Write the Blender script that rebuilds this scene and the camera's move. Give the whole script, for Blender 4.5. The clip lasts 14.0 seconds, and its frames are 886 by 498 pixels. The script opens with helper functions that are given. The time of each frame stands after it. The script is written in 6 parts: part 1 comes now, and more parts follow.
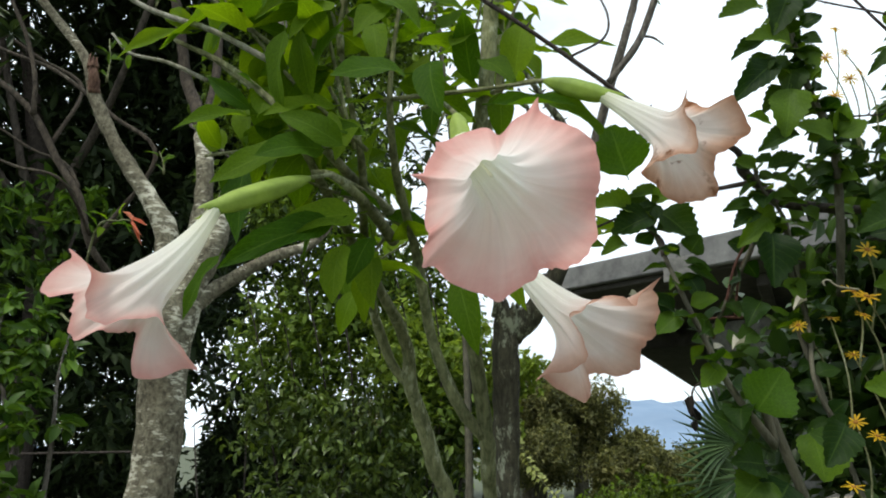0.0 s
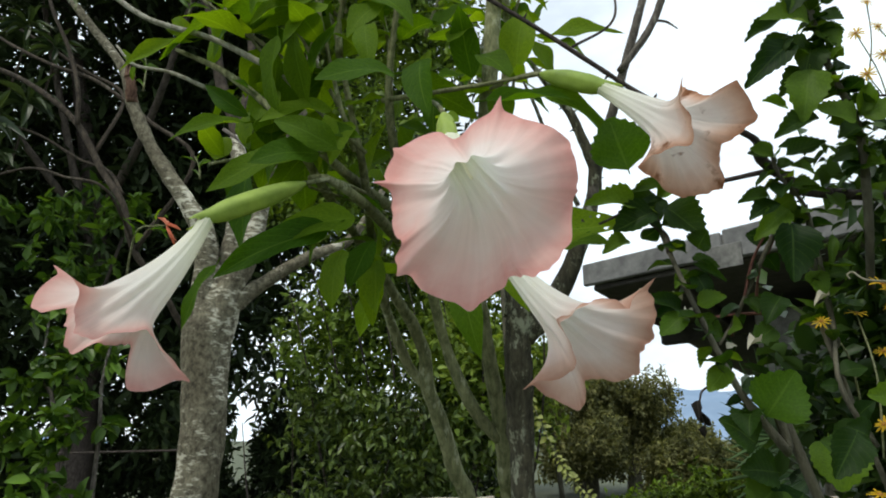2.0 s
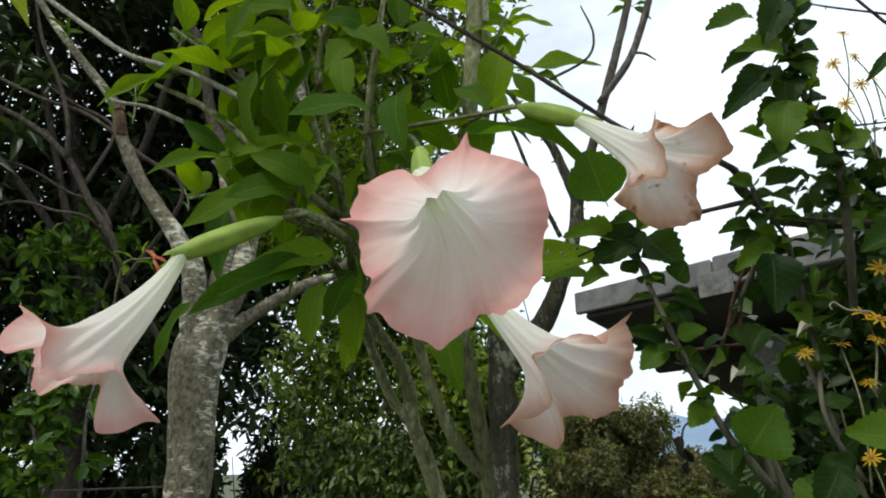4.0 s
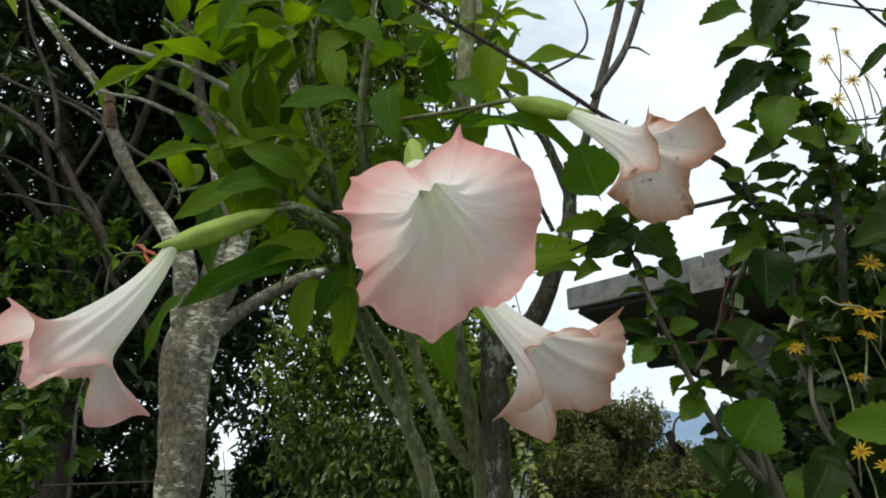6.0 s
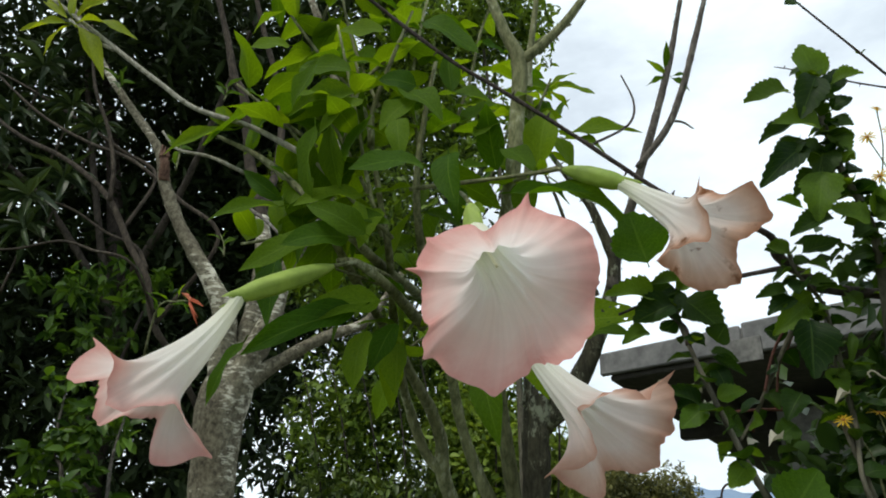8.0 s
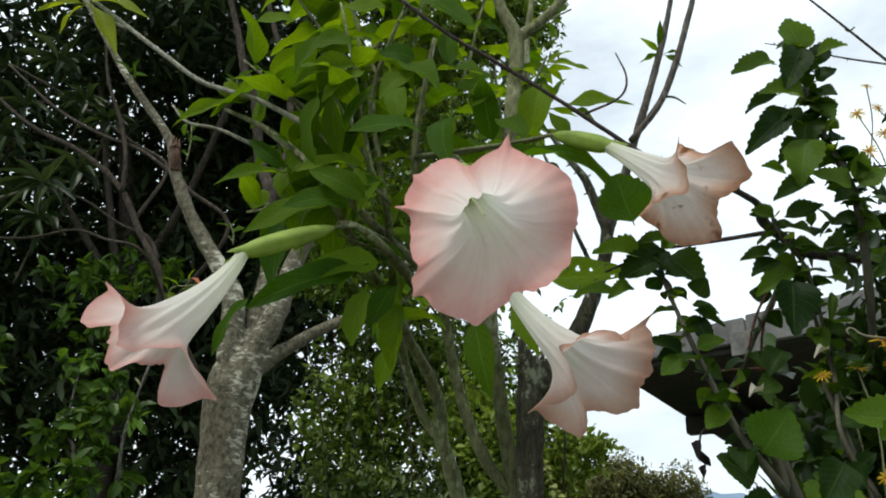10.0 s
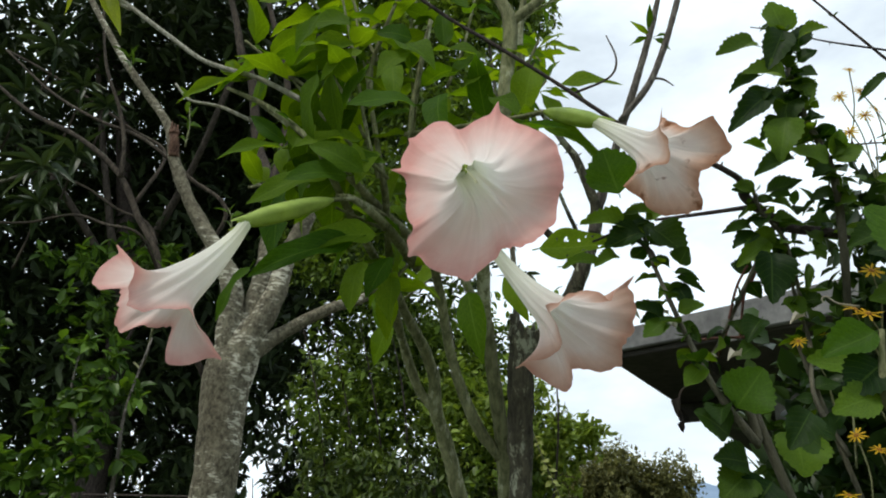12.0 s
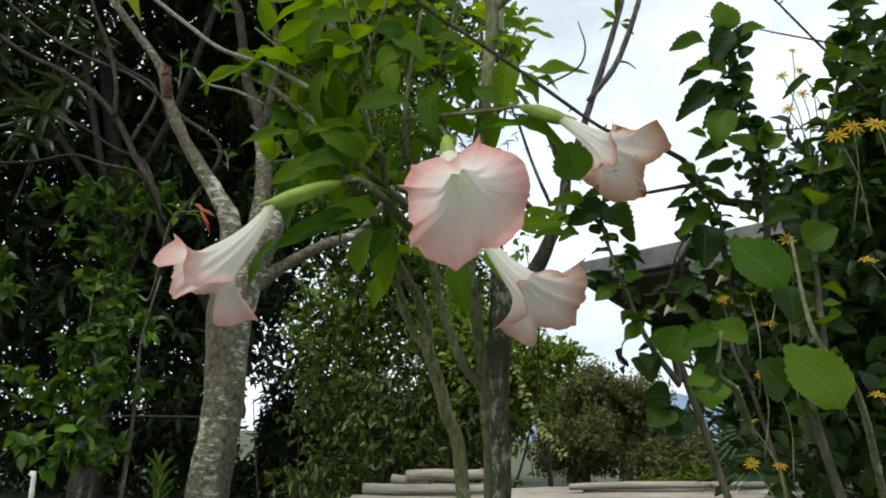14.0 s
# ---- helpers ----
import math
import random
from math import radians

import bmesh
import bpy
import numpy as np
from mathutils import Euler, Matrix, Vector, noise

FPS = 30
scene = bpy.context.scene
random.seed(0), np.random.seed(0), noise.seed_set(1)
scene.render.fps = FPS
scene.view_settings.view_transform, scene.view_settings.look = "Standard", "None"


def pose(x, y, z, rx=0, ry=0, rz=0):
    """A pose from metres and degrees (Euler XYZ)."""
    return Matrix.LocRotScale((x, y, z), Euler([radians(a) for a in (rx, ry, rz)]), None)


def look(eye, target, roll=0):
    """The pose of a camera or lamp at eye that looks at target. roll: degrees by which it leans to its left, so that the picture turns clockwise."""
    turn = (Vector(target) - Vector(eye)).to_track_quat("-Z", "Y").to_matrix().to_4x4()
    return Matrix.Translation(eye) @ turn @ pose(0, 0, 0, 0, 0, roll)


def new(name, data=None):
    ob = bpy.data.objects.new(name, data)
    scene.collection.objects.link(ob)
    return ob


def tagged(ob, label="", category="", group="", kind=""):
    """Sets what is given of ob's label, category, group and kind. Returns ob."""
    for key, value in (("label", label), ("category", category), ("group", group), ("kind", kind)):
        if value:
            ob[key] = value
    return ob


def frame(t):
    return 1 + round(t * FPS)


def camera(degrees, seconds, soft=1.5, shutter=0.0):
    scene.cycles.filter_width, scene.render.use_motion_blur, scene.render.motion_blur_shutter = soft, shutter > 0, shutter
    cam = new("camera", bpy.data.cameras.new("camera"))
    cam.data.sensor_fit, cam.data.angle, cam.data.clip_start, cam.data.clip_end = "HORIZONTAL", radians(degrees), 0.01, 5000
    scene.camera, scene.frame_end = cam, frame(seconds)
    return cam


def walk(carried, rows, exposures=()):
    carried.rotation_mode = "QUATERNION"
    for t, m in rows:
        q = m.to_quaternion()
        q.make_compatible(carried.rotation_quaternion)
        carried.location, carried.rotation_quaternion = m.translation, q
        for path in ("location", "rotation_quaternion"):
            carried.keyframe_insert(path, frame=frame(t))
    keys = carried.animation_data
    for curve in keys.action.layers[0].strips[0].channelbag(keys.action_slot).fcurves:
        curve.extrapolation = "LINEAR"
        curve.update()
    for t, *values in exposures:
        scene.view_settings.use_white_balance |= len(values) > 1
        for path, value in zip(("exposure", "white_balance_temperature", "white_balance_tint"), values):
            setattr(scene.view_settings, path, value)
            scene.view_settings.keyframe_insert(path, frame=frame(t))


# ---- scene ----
cam = camera(66.3, 14.0, 1.9)
PATH = [
    (0, (0.08, 0.093, 1.556), (-0.079, 2.006, 2.117), 0.1),
    (0.5, (0.107, 0.088, 1.578), (-0.092, 2.01, 2.096), 0.8),
    (1, (0.145, 0.099, 1.567), (-0.086, 2.018, 2.078), 1.0),
    (1.5, (0.14, 0.111, 1.576), (-0.166, 2.013, 2.114), 0.5),
    (2, (0.144, 0.118, 1.574), (-0.156, 2.02, 2.115), -0.4),
    (2.5, (0.142, 0.124, 1.572), (-0.197, 2.025, 2.093), -1.3),
    (3, (0.153, 0.127, 1.584), (-0.179, 2.005, 2.187), -1.9),
    (3.2, (0.163, 0.125, 1.585), (-0.155, 1.995, 2.218), -1.8),
    (5.5, (0.164, 0.136, 1.579), (-0.088, 2.03, 2.171), -0.6),
    (6, (0.163, 0.131, 1.582), (-0.095, 2.019, 2.189), -1.1),
    (6.5, (0.161, 0.125, 1.586), (-0.095, 2.012, 2.199), -1.3),
    (7, (0.157, 0.106, 1.605), (-0.116, 1.971, 2.274), -0.4),
    (7.5, (0.142, 0.097, 1.593), (-0.182, 1.943, 2.292), 1.3),
    (8, (0.138, 0.091, 1.568), (-0.197, 1.905, 2.34), 1.9),
    (8.2, (0.141, 0.089, 1.556), (-0.184, 1.894, 2.354), 2.3),
    (10.3, (0.164, 0.073, 1.496), (-0.217, 1.879, 2.267), 2.7),
    (10.5, (0.162, 0.067, 1.491), (-0.231, 1.873, 2.257), 2.9),
    (11, (0.161, 0.071, 1.465), (-0.214, 1.905, 2.17), 3.9),
    (11.5, (0.168, 0.067, 1.457), (-0.198, 1.897, 2.175), 3.4),
    (12, (0.173, 0.053, 1.457), (-0.181, 1.872, 2.21), 2.6),
    (12.5, (0.174, 0.043, 1.449), (-0.186, 1.86, 2.204), 2.7),
    (13, (0.17, 0.012, 1.452), (-0.171, 1.834, 2.202), 3.9),
    (13.5, (0.183, -0.054, 1.462), (-0.163, 1.786, 2.165), 3.2),
    (14, (0.2, -0.166, 1.472), (-0.116, 1.736, 2.004), 1.8),
]
walk(cam, [(t, look(eye, target, roll)) for t, eye, target, roll in PATH],
     exposures=[(0.0, 0.36), (0.6, 0.36), (1.5, 0.22), (3.0, 0.17), (5.5, 0.11), (7.0, -0.06), (8.0, 0.04), (10.5, 0.06), (14.0, 0.05)])

# ---- daylight: bright hazy sky with thin cloud, soft sun high behind the viewer ----
SUN_EL, SUN_AZ = 58.0, 215.0
world = bpy.data.worlds.new("world")
scene.world = world
world.use_nodes = True
wn, wl = world.node_tree.nodes, world.node_tree.links
wn.clear()
w_out = wn.new("ShaderNodeOutputWorld")
w_bg = wn.new("ShaderNodeBackground")
w_sky = wn.new("ShaderNodeTexSky")
w_sky.sky_type = "NISHITA"
w_sky.sun_disc = False
w_sky.sun_elevation, w_sky.sun_rotation = radians(SUN_EL), radians(SUN_AZ)
w_sky.dust_density, w_sky.air_density = 0.8, 1.0
w_co = wn.new("ShaderNodeTexCoord")
w_map = wn.new("ShaderNodeMapping")
w_map.inputs["Scale"].default_value = (1.0, 1.0, 2.2)
w_noise = wn.new("ShaderNodeTexNoise")
w_noise.inputs["Scale"].default_value = 2.6
w_noise.inputs["Detail"].default_value = 6.0
w_noise.inputs["Roughness"].default_value = 0.55
w_ramp = wn.new("ShaderNodeValToRGB")
w_ramp.color_ramp.elements[0].position = 0.38
w_ramp.color_ramp.elements[0].color = (0.62, 0.62, 0.62, 1)
w_ramp.color_ramp.elements[1].position = 0.6
w_mix = wn.new("ShaderNodeMix")
w_mix.data_type = "RGBA"
w_mix.inputs[7].default_value = (11.2, 12.5, 13.3, 1)
w_bg.inputs["Strength"].default_value = 0.095
wl.new(w_co.outputs["Generated"], w_map.inputs["Vector"])
wl.new(w_map.outputs["Vector"], w_noise.inputs["Vector"])
wl.new(w_noise.outputs["Fac"], w_ramp.inputs["Fac"])
wl.new(w_ramp.outputs["Color"], w_mix.inputs[0])
wl.new(w_sky.outputs["Color"], w_mix.inputs[6])
wl.new(w_mix.outputs[2], w_bg.inputs["Color"])
wl.new(w_bg.outputs["Background"], w_out.inputs["Surface"])

sun_data = bpy.data.lights.new("sun", "SUN")
sun_data.energy, sun_data.angle, sun_data.color = 1.9, radians(12), (1.0, 0.945, 0.87)
sun = new("sun", sun_data)
sun.matrix_world = pose(0, 0, 20, 90 - SUN_EL, 0, 180 - SUN_AZ)

# ---- materials ----
def material(name):
    m = bpy.data.materials.new(name)
    m.use_nodes = True
    n = m.node_tree.nodes
    return m, n, m.node_tree.links, n["Principled BSDF"], n["Material Output"]


def ramp(n, stops):
    r = n.new("ShaderNodeValToRGB")
    e = r.color_ramp.elements
    while len(e) < len(stops):
        e.new(0.5)
    for k, (p, c) in enumerate(stops):
        e[k].position, e[k].color = p, (*c, 1)
    return r


def texture(n, l, scale, detail=4.0, rough=0.6, coords="Object", stretch=None):
    co = n.new("ShaderNodeTexCoord")
    t = n.new("ShaderNodeTexNoise")
    t.inputs["Scale"].default_value, t.inputs["Detail"].default_value, t.inputs["Roughness"].default_value = scale, detail, rough
    if stretch:
        mp = n.new("ShaderNodeMapping")
        mp.inputs["Scale"].default_value = stretch
        l.new(co.outputs[coords], mp.inputs["Vector"])
        l.new(mp.outputs["Vector"], t.inputs["Vector"])
    else:
        l.new(co.outputs[coords], t.inputs["Vector"])
    return t


def mixed(n, l, fac, a, b, blend="MIX"):
    m = n.new("ShaderNodeMix")
    m.data_type, m.blend_type = "RGBA", blend
    for socket, v in ((m.inputs[0], fac), (m.inputs[6], a), (m.inputs[7], b)):
        if isinstance(v, (int, float)):
            socket.default_value = v
        elif isinstance(v, tuple):
            socket.default_value = (*v, 1)
        else:
            l.new(v, socket)
    return m.outputs[2]


def calc(n, l, op, a, b=0.0):
    m = n.new("ShaderNodeMath")
    m.operation = op
    for k, v in enumerate((a, b)):
        if isinstance(v, (int, float)):
            m.inputs[k].default_value = v
        else:
            l.new(v, m.inputs[k])
    return m.outputs[0]


def leaf_material(name, dark, light, glow, rough=0.45, through_part=0.35, veins=True, island=False, lean=None, old=None, old_from=0.93, gloss=0.2, patch=(0.72, 1.18)):
    """A leaf: colour varies from leaf to leaf, paler veins, some light passes through the blade."""
    m, n, l, p, out = material(name)
    if island:
        pick = n.new("ShaderNodeNewGeometry").outputs["Random Per Island"]
    else:
        pick = n.new("ShaderNodeObjectInfo").outputs["Random"]
    stops = [(0.0, dark), (old_from - 0.03, light)]
    if lean:
        stops.insert(1, (0.6, tuple(a + (b - a) * lean for a, b in zip(dark, light))))
    if old:
        stops += [(old_from, light), (1.0, old)]
    r = ramp(n, stops)
    l.new(pick, r.inputs["Fac"])
    blotch = texture(n, l, 34.0 if not island else 3.0, 3.0)
    tone = ramp(n, [(0.3, (patch[0], patch[0] * 1.02, patch[0] * 0.95)), (0.7, (patch[1], patch[1] * 0.96, patch[1] * 0.9))])
    l.new(blotch.outputs["Fac"], tone.inputs["Fac"])
    col = mixed(n, l, 1.0, r.outputs["Color"], tone.outputs["Color"], "MULTIPLY")
    height = blotch.outputs["Fac"]
    if veins:
        uv = n.new("ShaderNodeUVMap")
        sep = n.new("ShaderNodeSeparateXYZ")
        l.new(uv.outputs["UV"], sep.inputs[0])
        off = calc(n, l, "ABSOLUTE", calc(n, l, "SUBTRACT", sep.outputs["X"], 0.5))
        rib = calc(n, l, "LESS_THAN", off, 0.022)
        side = calc(n, l, "FRACT", calc(n, l, "SUBTRACT", calc(n, l, "MULTIPLY", sep.outputs["Y"], 8.0), calc(n, l, "MULTIPLY", off, 5.0)))
        side = calc(n, l, "ABSOLUTE", calc(n, l, "SUBTRACT", side, 0.5))
        ridge = calc(n, l, "MULTIPLY", calc(n, l, "LESS_THAN", side, 0.055), 0.45)
        vein = calc(n, l, "MAXIMUM", rib, ridge)
        col = mixed(n, l, calc(n, l, "MULTIPLY", vein, 0.15), col, tuple(min(1, c * 1.7 + 0.05) for c in light))
        height = calc(n, l, "ADD", calc(n, l, "MULTIPLY", height, 0.4), calc(n, l, "MULTIPLY", side, 0.45))
    bump = n.new("ShaderNodeBump")
    bump.inputs["Strength"].default_value, bump.inputs["Distance"].default_value = 0.35, 0.002
    l.new(height, bump.inputs["Height"])
    l.new(col, p.inputs["Base Color"])
    l.new(bump.outputs["Normal"], p.inputs["Normal"])
    p.inputs["Roughness"].default_value = rough
    p.inputs["Specular IOR Level"].default_value = gloss
    tr = n.new("ShaderNodeBsdfTranslucent")
    l.new(mixed(n, l, 1.0, col, glow, "MULTIPLY"), tr.inputs["Color"])
    mx = n.new("ShaderNodeMixShader")
    mx.inputs[0].default_value = through_part
    l.new(p.outputs[0], mx.inputs[1])
    l.new(tr.outputs[0], mx.inputs[2])
    l.new(mx.outputs[0], out.inputs["Surface"])
    return m


def bark_material(name, dark, light, lichen=None, scale=30.0, lichen_from=0.56, stretch=(1.0, 1.0, 0.35), patches=(1.0, 1.0, 0.5)):
    m, n, l, p, out = material(name)
    grain = texture(n, l, scale, 6.0, 0.7, stretch=stretch)
    r = ramp(n, [(0.36, dark), (0.64, light)])
    l.new(grain.outputs["Fac"], r.inputs["Fac"])
    col = r.outputs["Color"]
    if lichen:
        spots = texture(n, l, scale * 0.75, 6.0, 0.7, stretch=patches)
        mask = ramp(n, [(lichen_from, (0, 0, 0)), (lichen_from + 0.08, (1, 1, 1))])
        zone = texture(n, l, scale * 0.11, 3.0, 0.5, stretch=(1.0, 1.0, 0.6))
        l.new(calc(n, l, "ADD", spots.outputs["Fac"], calc(n, l, "MULTIPLY", calc(n, l, "SUBTRACT", zone.outputs["Fac"], 0.5), 0.55)), mask.inputs["Fac"])
        col = mixed(n, l, calc(n, l, "MULTIPLY", mask.outputs["Color"], 0.75), col, lichen)
        tone = ramp(n, [(0.3, (0.7, 0.66, 0.6)), (0.7, (1.15, 1.12, 1.08))])
        l.new(zone.outputs["Fac"], tone.inputs["Fac"])
        col = mixed(n, l, 1.0, col, tone.outputs["Color"], "MULTIPLY")
    l.new(col, p.inputs["Base Color"])
    bump = n.new("ShaderNodeBump")
    bump.inputs["Strength"].default_value, bump.inputs["Distance"].default_value = 0.85, 0.011
    l.new(grain.outputs["Fac"], bump.inputs["Height"])
    l.new(bump.outputs["Normal"], p.inputs["Normal"])
    p.inputs["Roughness"].default_value = 0.9
    p.inputs["Specular IOR Level"].default_value = 0.2
    return m


def rough_material(name, dark, light, scale, rough=0.9, bump_m=0.004, stretch=None):
    m, n, l, p, out = material(name)
    a = texture(n, l, scale, 6.0, 0.65, stretch=stretch)
    b = texture(n, l, scale * 0.13, 3.0, 0.5)
    r = ramp(n, [(0.3, dark), (0.72, light)])
    l.new(a.outputs["Fac"], r.inputs["Fac"])
    tone = ramp(n, [(0.3, (0.7, 0.7, 0.7)), (0.7, (1.12, 1.12, 1.1))])
    l.new(b.outputs["Fac"], tone.inputs["Fac"])
    l.new(mixed(n, l, 1.0, r.outputs["Color"], tone.outputs["Color"], "MULTIPLY"), p.inputs["Base Color"])
    bump = n.new("ShaderNodeBump")
    bump.inputs["Strength"].default_value, bump.inputs["Distance"].default_value = 0.6, bump_m
    l.new(a.outputs["Fac"], bump.inputs["Height"])
    l.new(bump.outputs["Normal"], p.inputs["Normal"])
    p.inputs["Roughness"].default_value = rough
    return m


def petal_material(name, stops, spoiled=0.0):
    """A petal: colour runs from throat to rim, ribs along its length, light passes through."""
    m, n, l, p, out = material(name)
    uv = n.new("ShaderNodeUVMap")
    sep = n.new("ShaderNodeSeparateXYZ")
    l.new(uv.outputs["UV"], sep.inputs[0])
    cloud = texture(n, l, 26.0, 5.0, 0.6)
    along = calc(n, l, "ADD", sep.outputs["Y"], calc(n, l, "MULTIPLY", calc(n, l, "SUBTRACT", cloud.outputs["Fac"], 0.5), 0.16))
    r = ramp(n, stops)
    l.new(along, r.inputs["Fac"])
    streak = texture(n, l, 1.0, 4.0, 0.6, "UV", (70.0, 1.6, 1.0))
    tone = ramp(n, [(0.3, (0.86, 0.84, 0.82)), (0.7, (1.04, 1.03, 1.02))])
    l.new(streak.outputs["Fac"], tone.inputs["Fac"])
    col = mixed(n, l, 0.5, r.outputs["Color"], tone.outputs["Color"], "MULTIPLY")
    if spoiled:
        rot = texture(n, l, 30.0, 5.0, 0.6)
        mask = calc(n, l, "MULTIPLY", calc(n, l, "GREATER_THAN", rot.outputs["Fac"], 1.0 - spoiled), calc(n, l, "GREATER_THAN", sep.outputs["Y"], 0.6))
        soft = ramp(n, [(0.62 - spoiled * 0.1, (0, 0, 0)), (0.74 - spoiled * 0.1, (1, 1, 1))])
        l.new(rot.outputs["Fac"], soft.inputs["Fac"])
        col = mixed(n, l, calc(n, l, "MULTIPLY", soft.outputs["Color"], calc(n, l, "GREATER_THAN", sep.outputs["Y"], 0.72)), col, (0.22, 0.09, 0.04))
    l.new(col, p.inputs["Base Color"])
    bump = n.new("ShaderNodeBump")
    bump.inputs["Strength"].default_value, bump.inputs["Distance"].default_value = 0.3, 0.0015
    l.new(streak.outputs["Fac"], bump.inputs["Height"])
    l.new(bump.outputs["Normal"], p.inputs["Normal"])
    p.inputs["Roughness"].default_value = 0.6
    p.inputs["Specular IOR Level"].default_value = 0.25
    tr = n.new("ShaderNodeBsdfTranslucent")
    l.new(col, tr.inputs["Color"])
    mx = n.new("ShaderNodeMixShader")
    mx.inputs[0].default_value = 0.55
    l.new(p.outputs[0], mx.inputs[1])
    l.new(tr.outputs[0], mx.inputs[2])
    l.new(mx.outputs[0], out.inputs["Surface"])
    return m


PETAL_STOPS = [(0.0, (0.88, 0.89, 0.72)), (0.3, (0.88, 0.88, 0.8)), (0.58, (0.86, 0.825, 0.78)), (0.8, (0.85, 0.735, 0.69)), (0.92, (0.83, 0.58, 0.53)), (1.0, (0.74, 0.38, 0.34))]
M_PETAL = petal_material("pink_petal", PETAL_STOPS)
M_PETAL_TAN = petal_material("pink_petal_ageing", PETAL_STOPS[:4] + [(0.92, (0.72, 0.5, 0.41)), (1.0, (0.56, 0.31, 0.23))])
M_PETAL_OLD = petal_material("pink_petal_wilting", PETAL_STOPS[:3] + [(0.8, (0.82, 0.69, 0.62)), (0.92, (0.68, 0.44, 0.33)), (1.0, (0.46, 0.23, 0.14))], 0.8)
M_CALYX = leaf_material("calyx_green", (0.26, 0.37, 0.075), (0.34, 0.45, 0.11), (1.5, 1.4, 0.6), 0.5, 0.3, veins=False)
M_BROAD = leaf_material("broad_leaf", (0.03, 0.082, 0.006), (0.105, 0.185, 0.011), (2.4, 2.1, 0.35), 0.6, 0.5, gloss=0.07)
# Yellower copy of the broad leaf, with backlighting put into the colour.
M_BROAD_BACKLIT = leaf_material("backlit_broad_leaf", (0.15, 0.215, 0.012), (0.22, 0.28, 0.02), (2.0, 1.8, 0.4), 0.55, 0.5, gloss=0.1)
M_PALELEAF = leaf_material("pale_leaf", (0.26, 0.31, 0.11), (0.42, 0.46, 0.2), (1.5, 1.4, 0.7), 0.55, 0.45, gloss=0.1)
# Ramp held toward its dark end, in place of shade from leaves overhead.
M_VINE = leaf_material("serrated_leaf", (0.008, 0.028, 0.005), (0.07, 0.135, 0.011), (2.4, 2.1, 0.45), 0.5, 0.42, lean=0.25, gloss=0.13)
# Brighter copy of the toothed leaf: young growth and backlighting both in its colour.
M_YOUNG_LIT = leaf_material("young_backlit_serrated_leaf", (0.04, 0.1, 0.008), (0.085, 0.16, 0.011), (2.2, 2.0, 0.5), 0.45, 0.5, gloss=0.14)
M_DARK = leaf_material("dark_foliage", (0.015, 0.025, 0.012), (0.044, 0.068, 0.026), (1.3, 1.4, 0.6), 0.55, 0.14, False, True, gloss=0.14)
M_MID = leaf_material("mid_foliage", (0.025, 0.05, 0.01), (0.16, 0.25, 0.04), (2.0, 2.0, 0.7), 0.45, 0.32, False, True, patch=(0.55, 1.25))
# Shaded copy of the mid foliage: shade from the canopy put into its colour.
M_MID_SHADED = leaf_material("shaded_mid_foliage", (0.026, 0.05, 0.012), (0.135, 0.2, 0.045), (2.0, 2.0, 0.7), 0.4, 0.28, False, True, gloss=0.35, patch=(0.5, 1.25))
M_BRIGHT = leaf_material("bright_foliage", (0.016, 0.044, 0.009), (0.105, 0.2, 0.026), (2.0, 2.0, 0.6), 0.38, 0.3, False, True, patch=(0.5, 1.2))
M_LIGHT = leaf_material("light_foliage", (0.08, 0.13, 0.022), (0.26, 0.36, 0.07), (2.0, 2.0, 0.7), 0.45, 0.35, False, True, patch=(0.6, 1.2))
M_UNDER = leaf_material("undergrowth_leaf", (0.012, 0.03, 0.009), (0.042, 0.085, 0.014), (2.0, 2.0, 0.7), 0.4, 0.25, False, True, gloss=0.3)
M_FAR = leaf_material("far_foliage", (0.06, 0.07, 0.03), (0.2, 0.205, 0.08), (1.5, 1.5, 0.7), 0.7, 0.25, False, True, patch=(0.5, 1.3))
M_WHORL = leaf_material("dark_narrow_leaf", (0.016, 0.034, 0.014), (0.055, 0.085, 0.032), (1.6, 1.6, 0.7), 0.4, 0.2, gloss=0.3)
M_PALM = leaf_material("palm_leaf", (0.03, 0.06, 0.026), (0.085, 0.14, 0.06), (1.6, 1.6, 0.8), 0.3, 0.15, False, True)
M_BARK = bark_material("grey_bark", (0.06, 0.054, 0.038), (0.23, 0.22, 0.16), (0.58, 0.58, 0.48), 46.0, 0.56, (1.0, 1.0, 0.8), (0.55, 0.55, 1.5))
M_STUMP = bark_material("dark_lichen_bark", (0.03, 0.03, 0.021), (0.1, 0.095, 0.066), (0.34, 0.37, 0.28), 90.0, 0.56)
M_PALE = bark_material("pale_branch", (0.2, 0.19, 0.14), (0.42, 0.41, 0.33), None, 120.0)
M_BRANCH = bark_material("brown_branch", (0.048, 0.046, 0.032), (0.13, 0.122, 0.085), None, 40.0)
M_BOUGH = bark_material("brown_bough", (0.02, 0.017, 0.013), (0.075, 0.062, 0.047), (0.12, 0.11, 0.085), 50.0, 0.64)
M_DARKBARK = bark_material("dark_brown_bark", (0.04, 0.034, 0.028), (0.11, 0.09, 0.075), None, 30.0)
M_SNAG = bark_material("broken_wood", (0.06, 0.032, 0.022), (0.19, 0.11, 0.075), None, 70.0, stretch=(1.0, 1.0, 0.2))
M_STEM = bark_material("green_stem", (0.1, 0.115, 0.055), (0.28, 0.3, 0.16), (0.4, 0.43, 0.3), 100.0, 0.57)
M_TWIG = bark_material("dark_twig", (0.025, 0.02, 0.018), (0.08, 0.065, 0.055), None, 90.0)
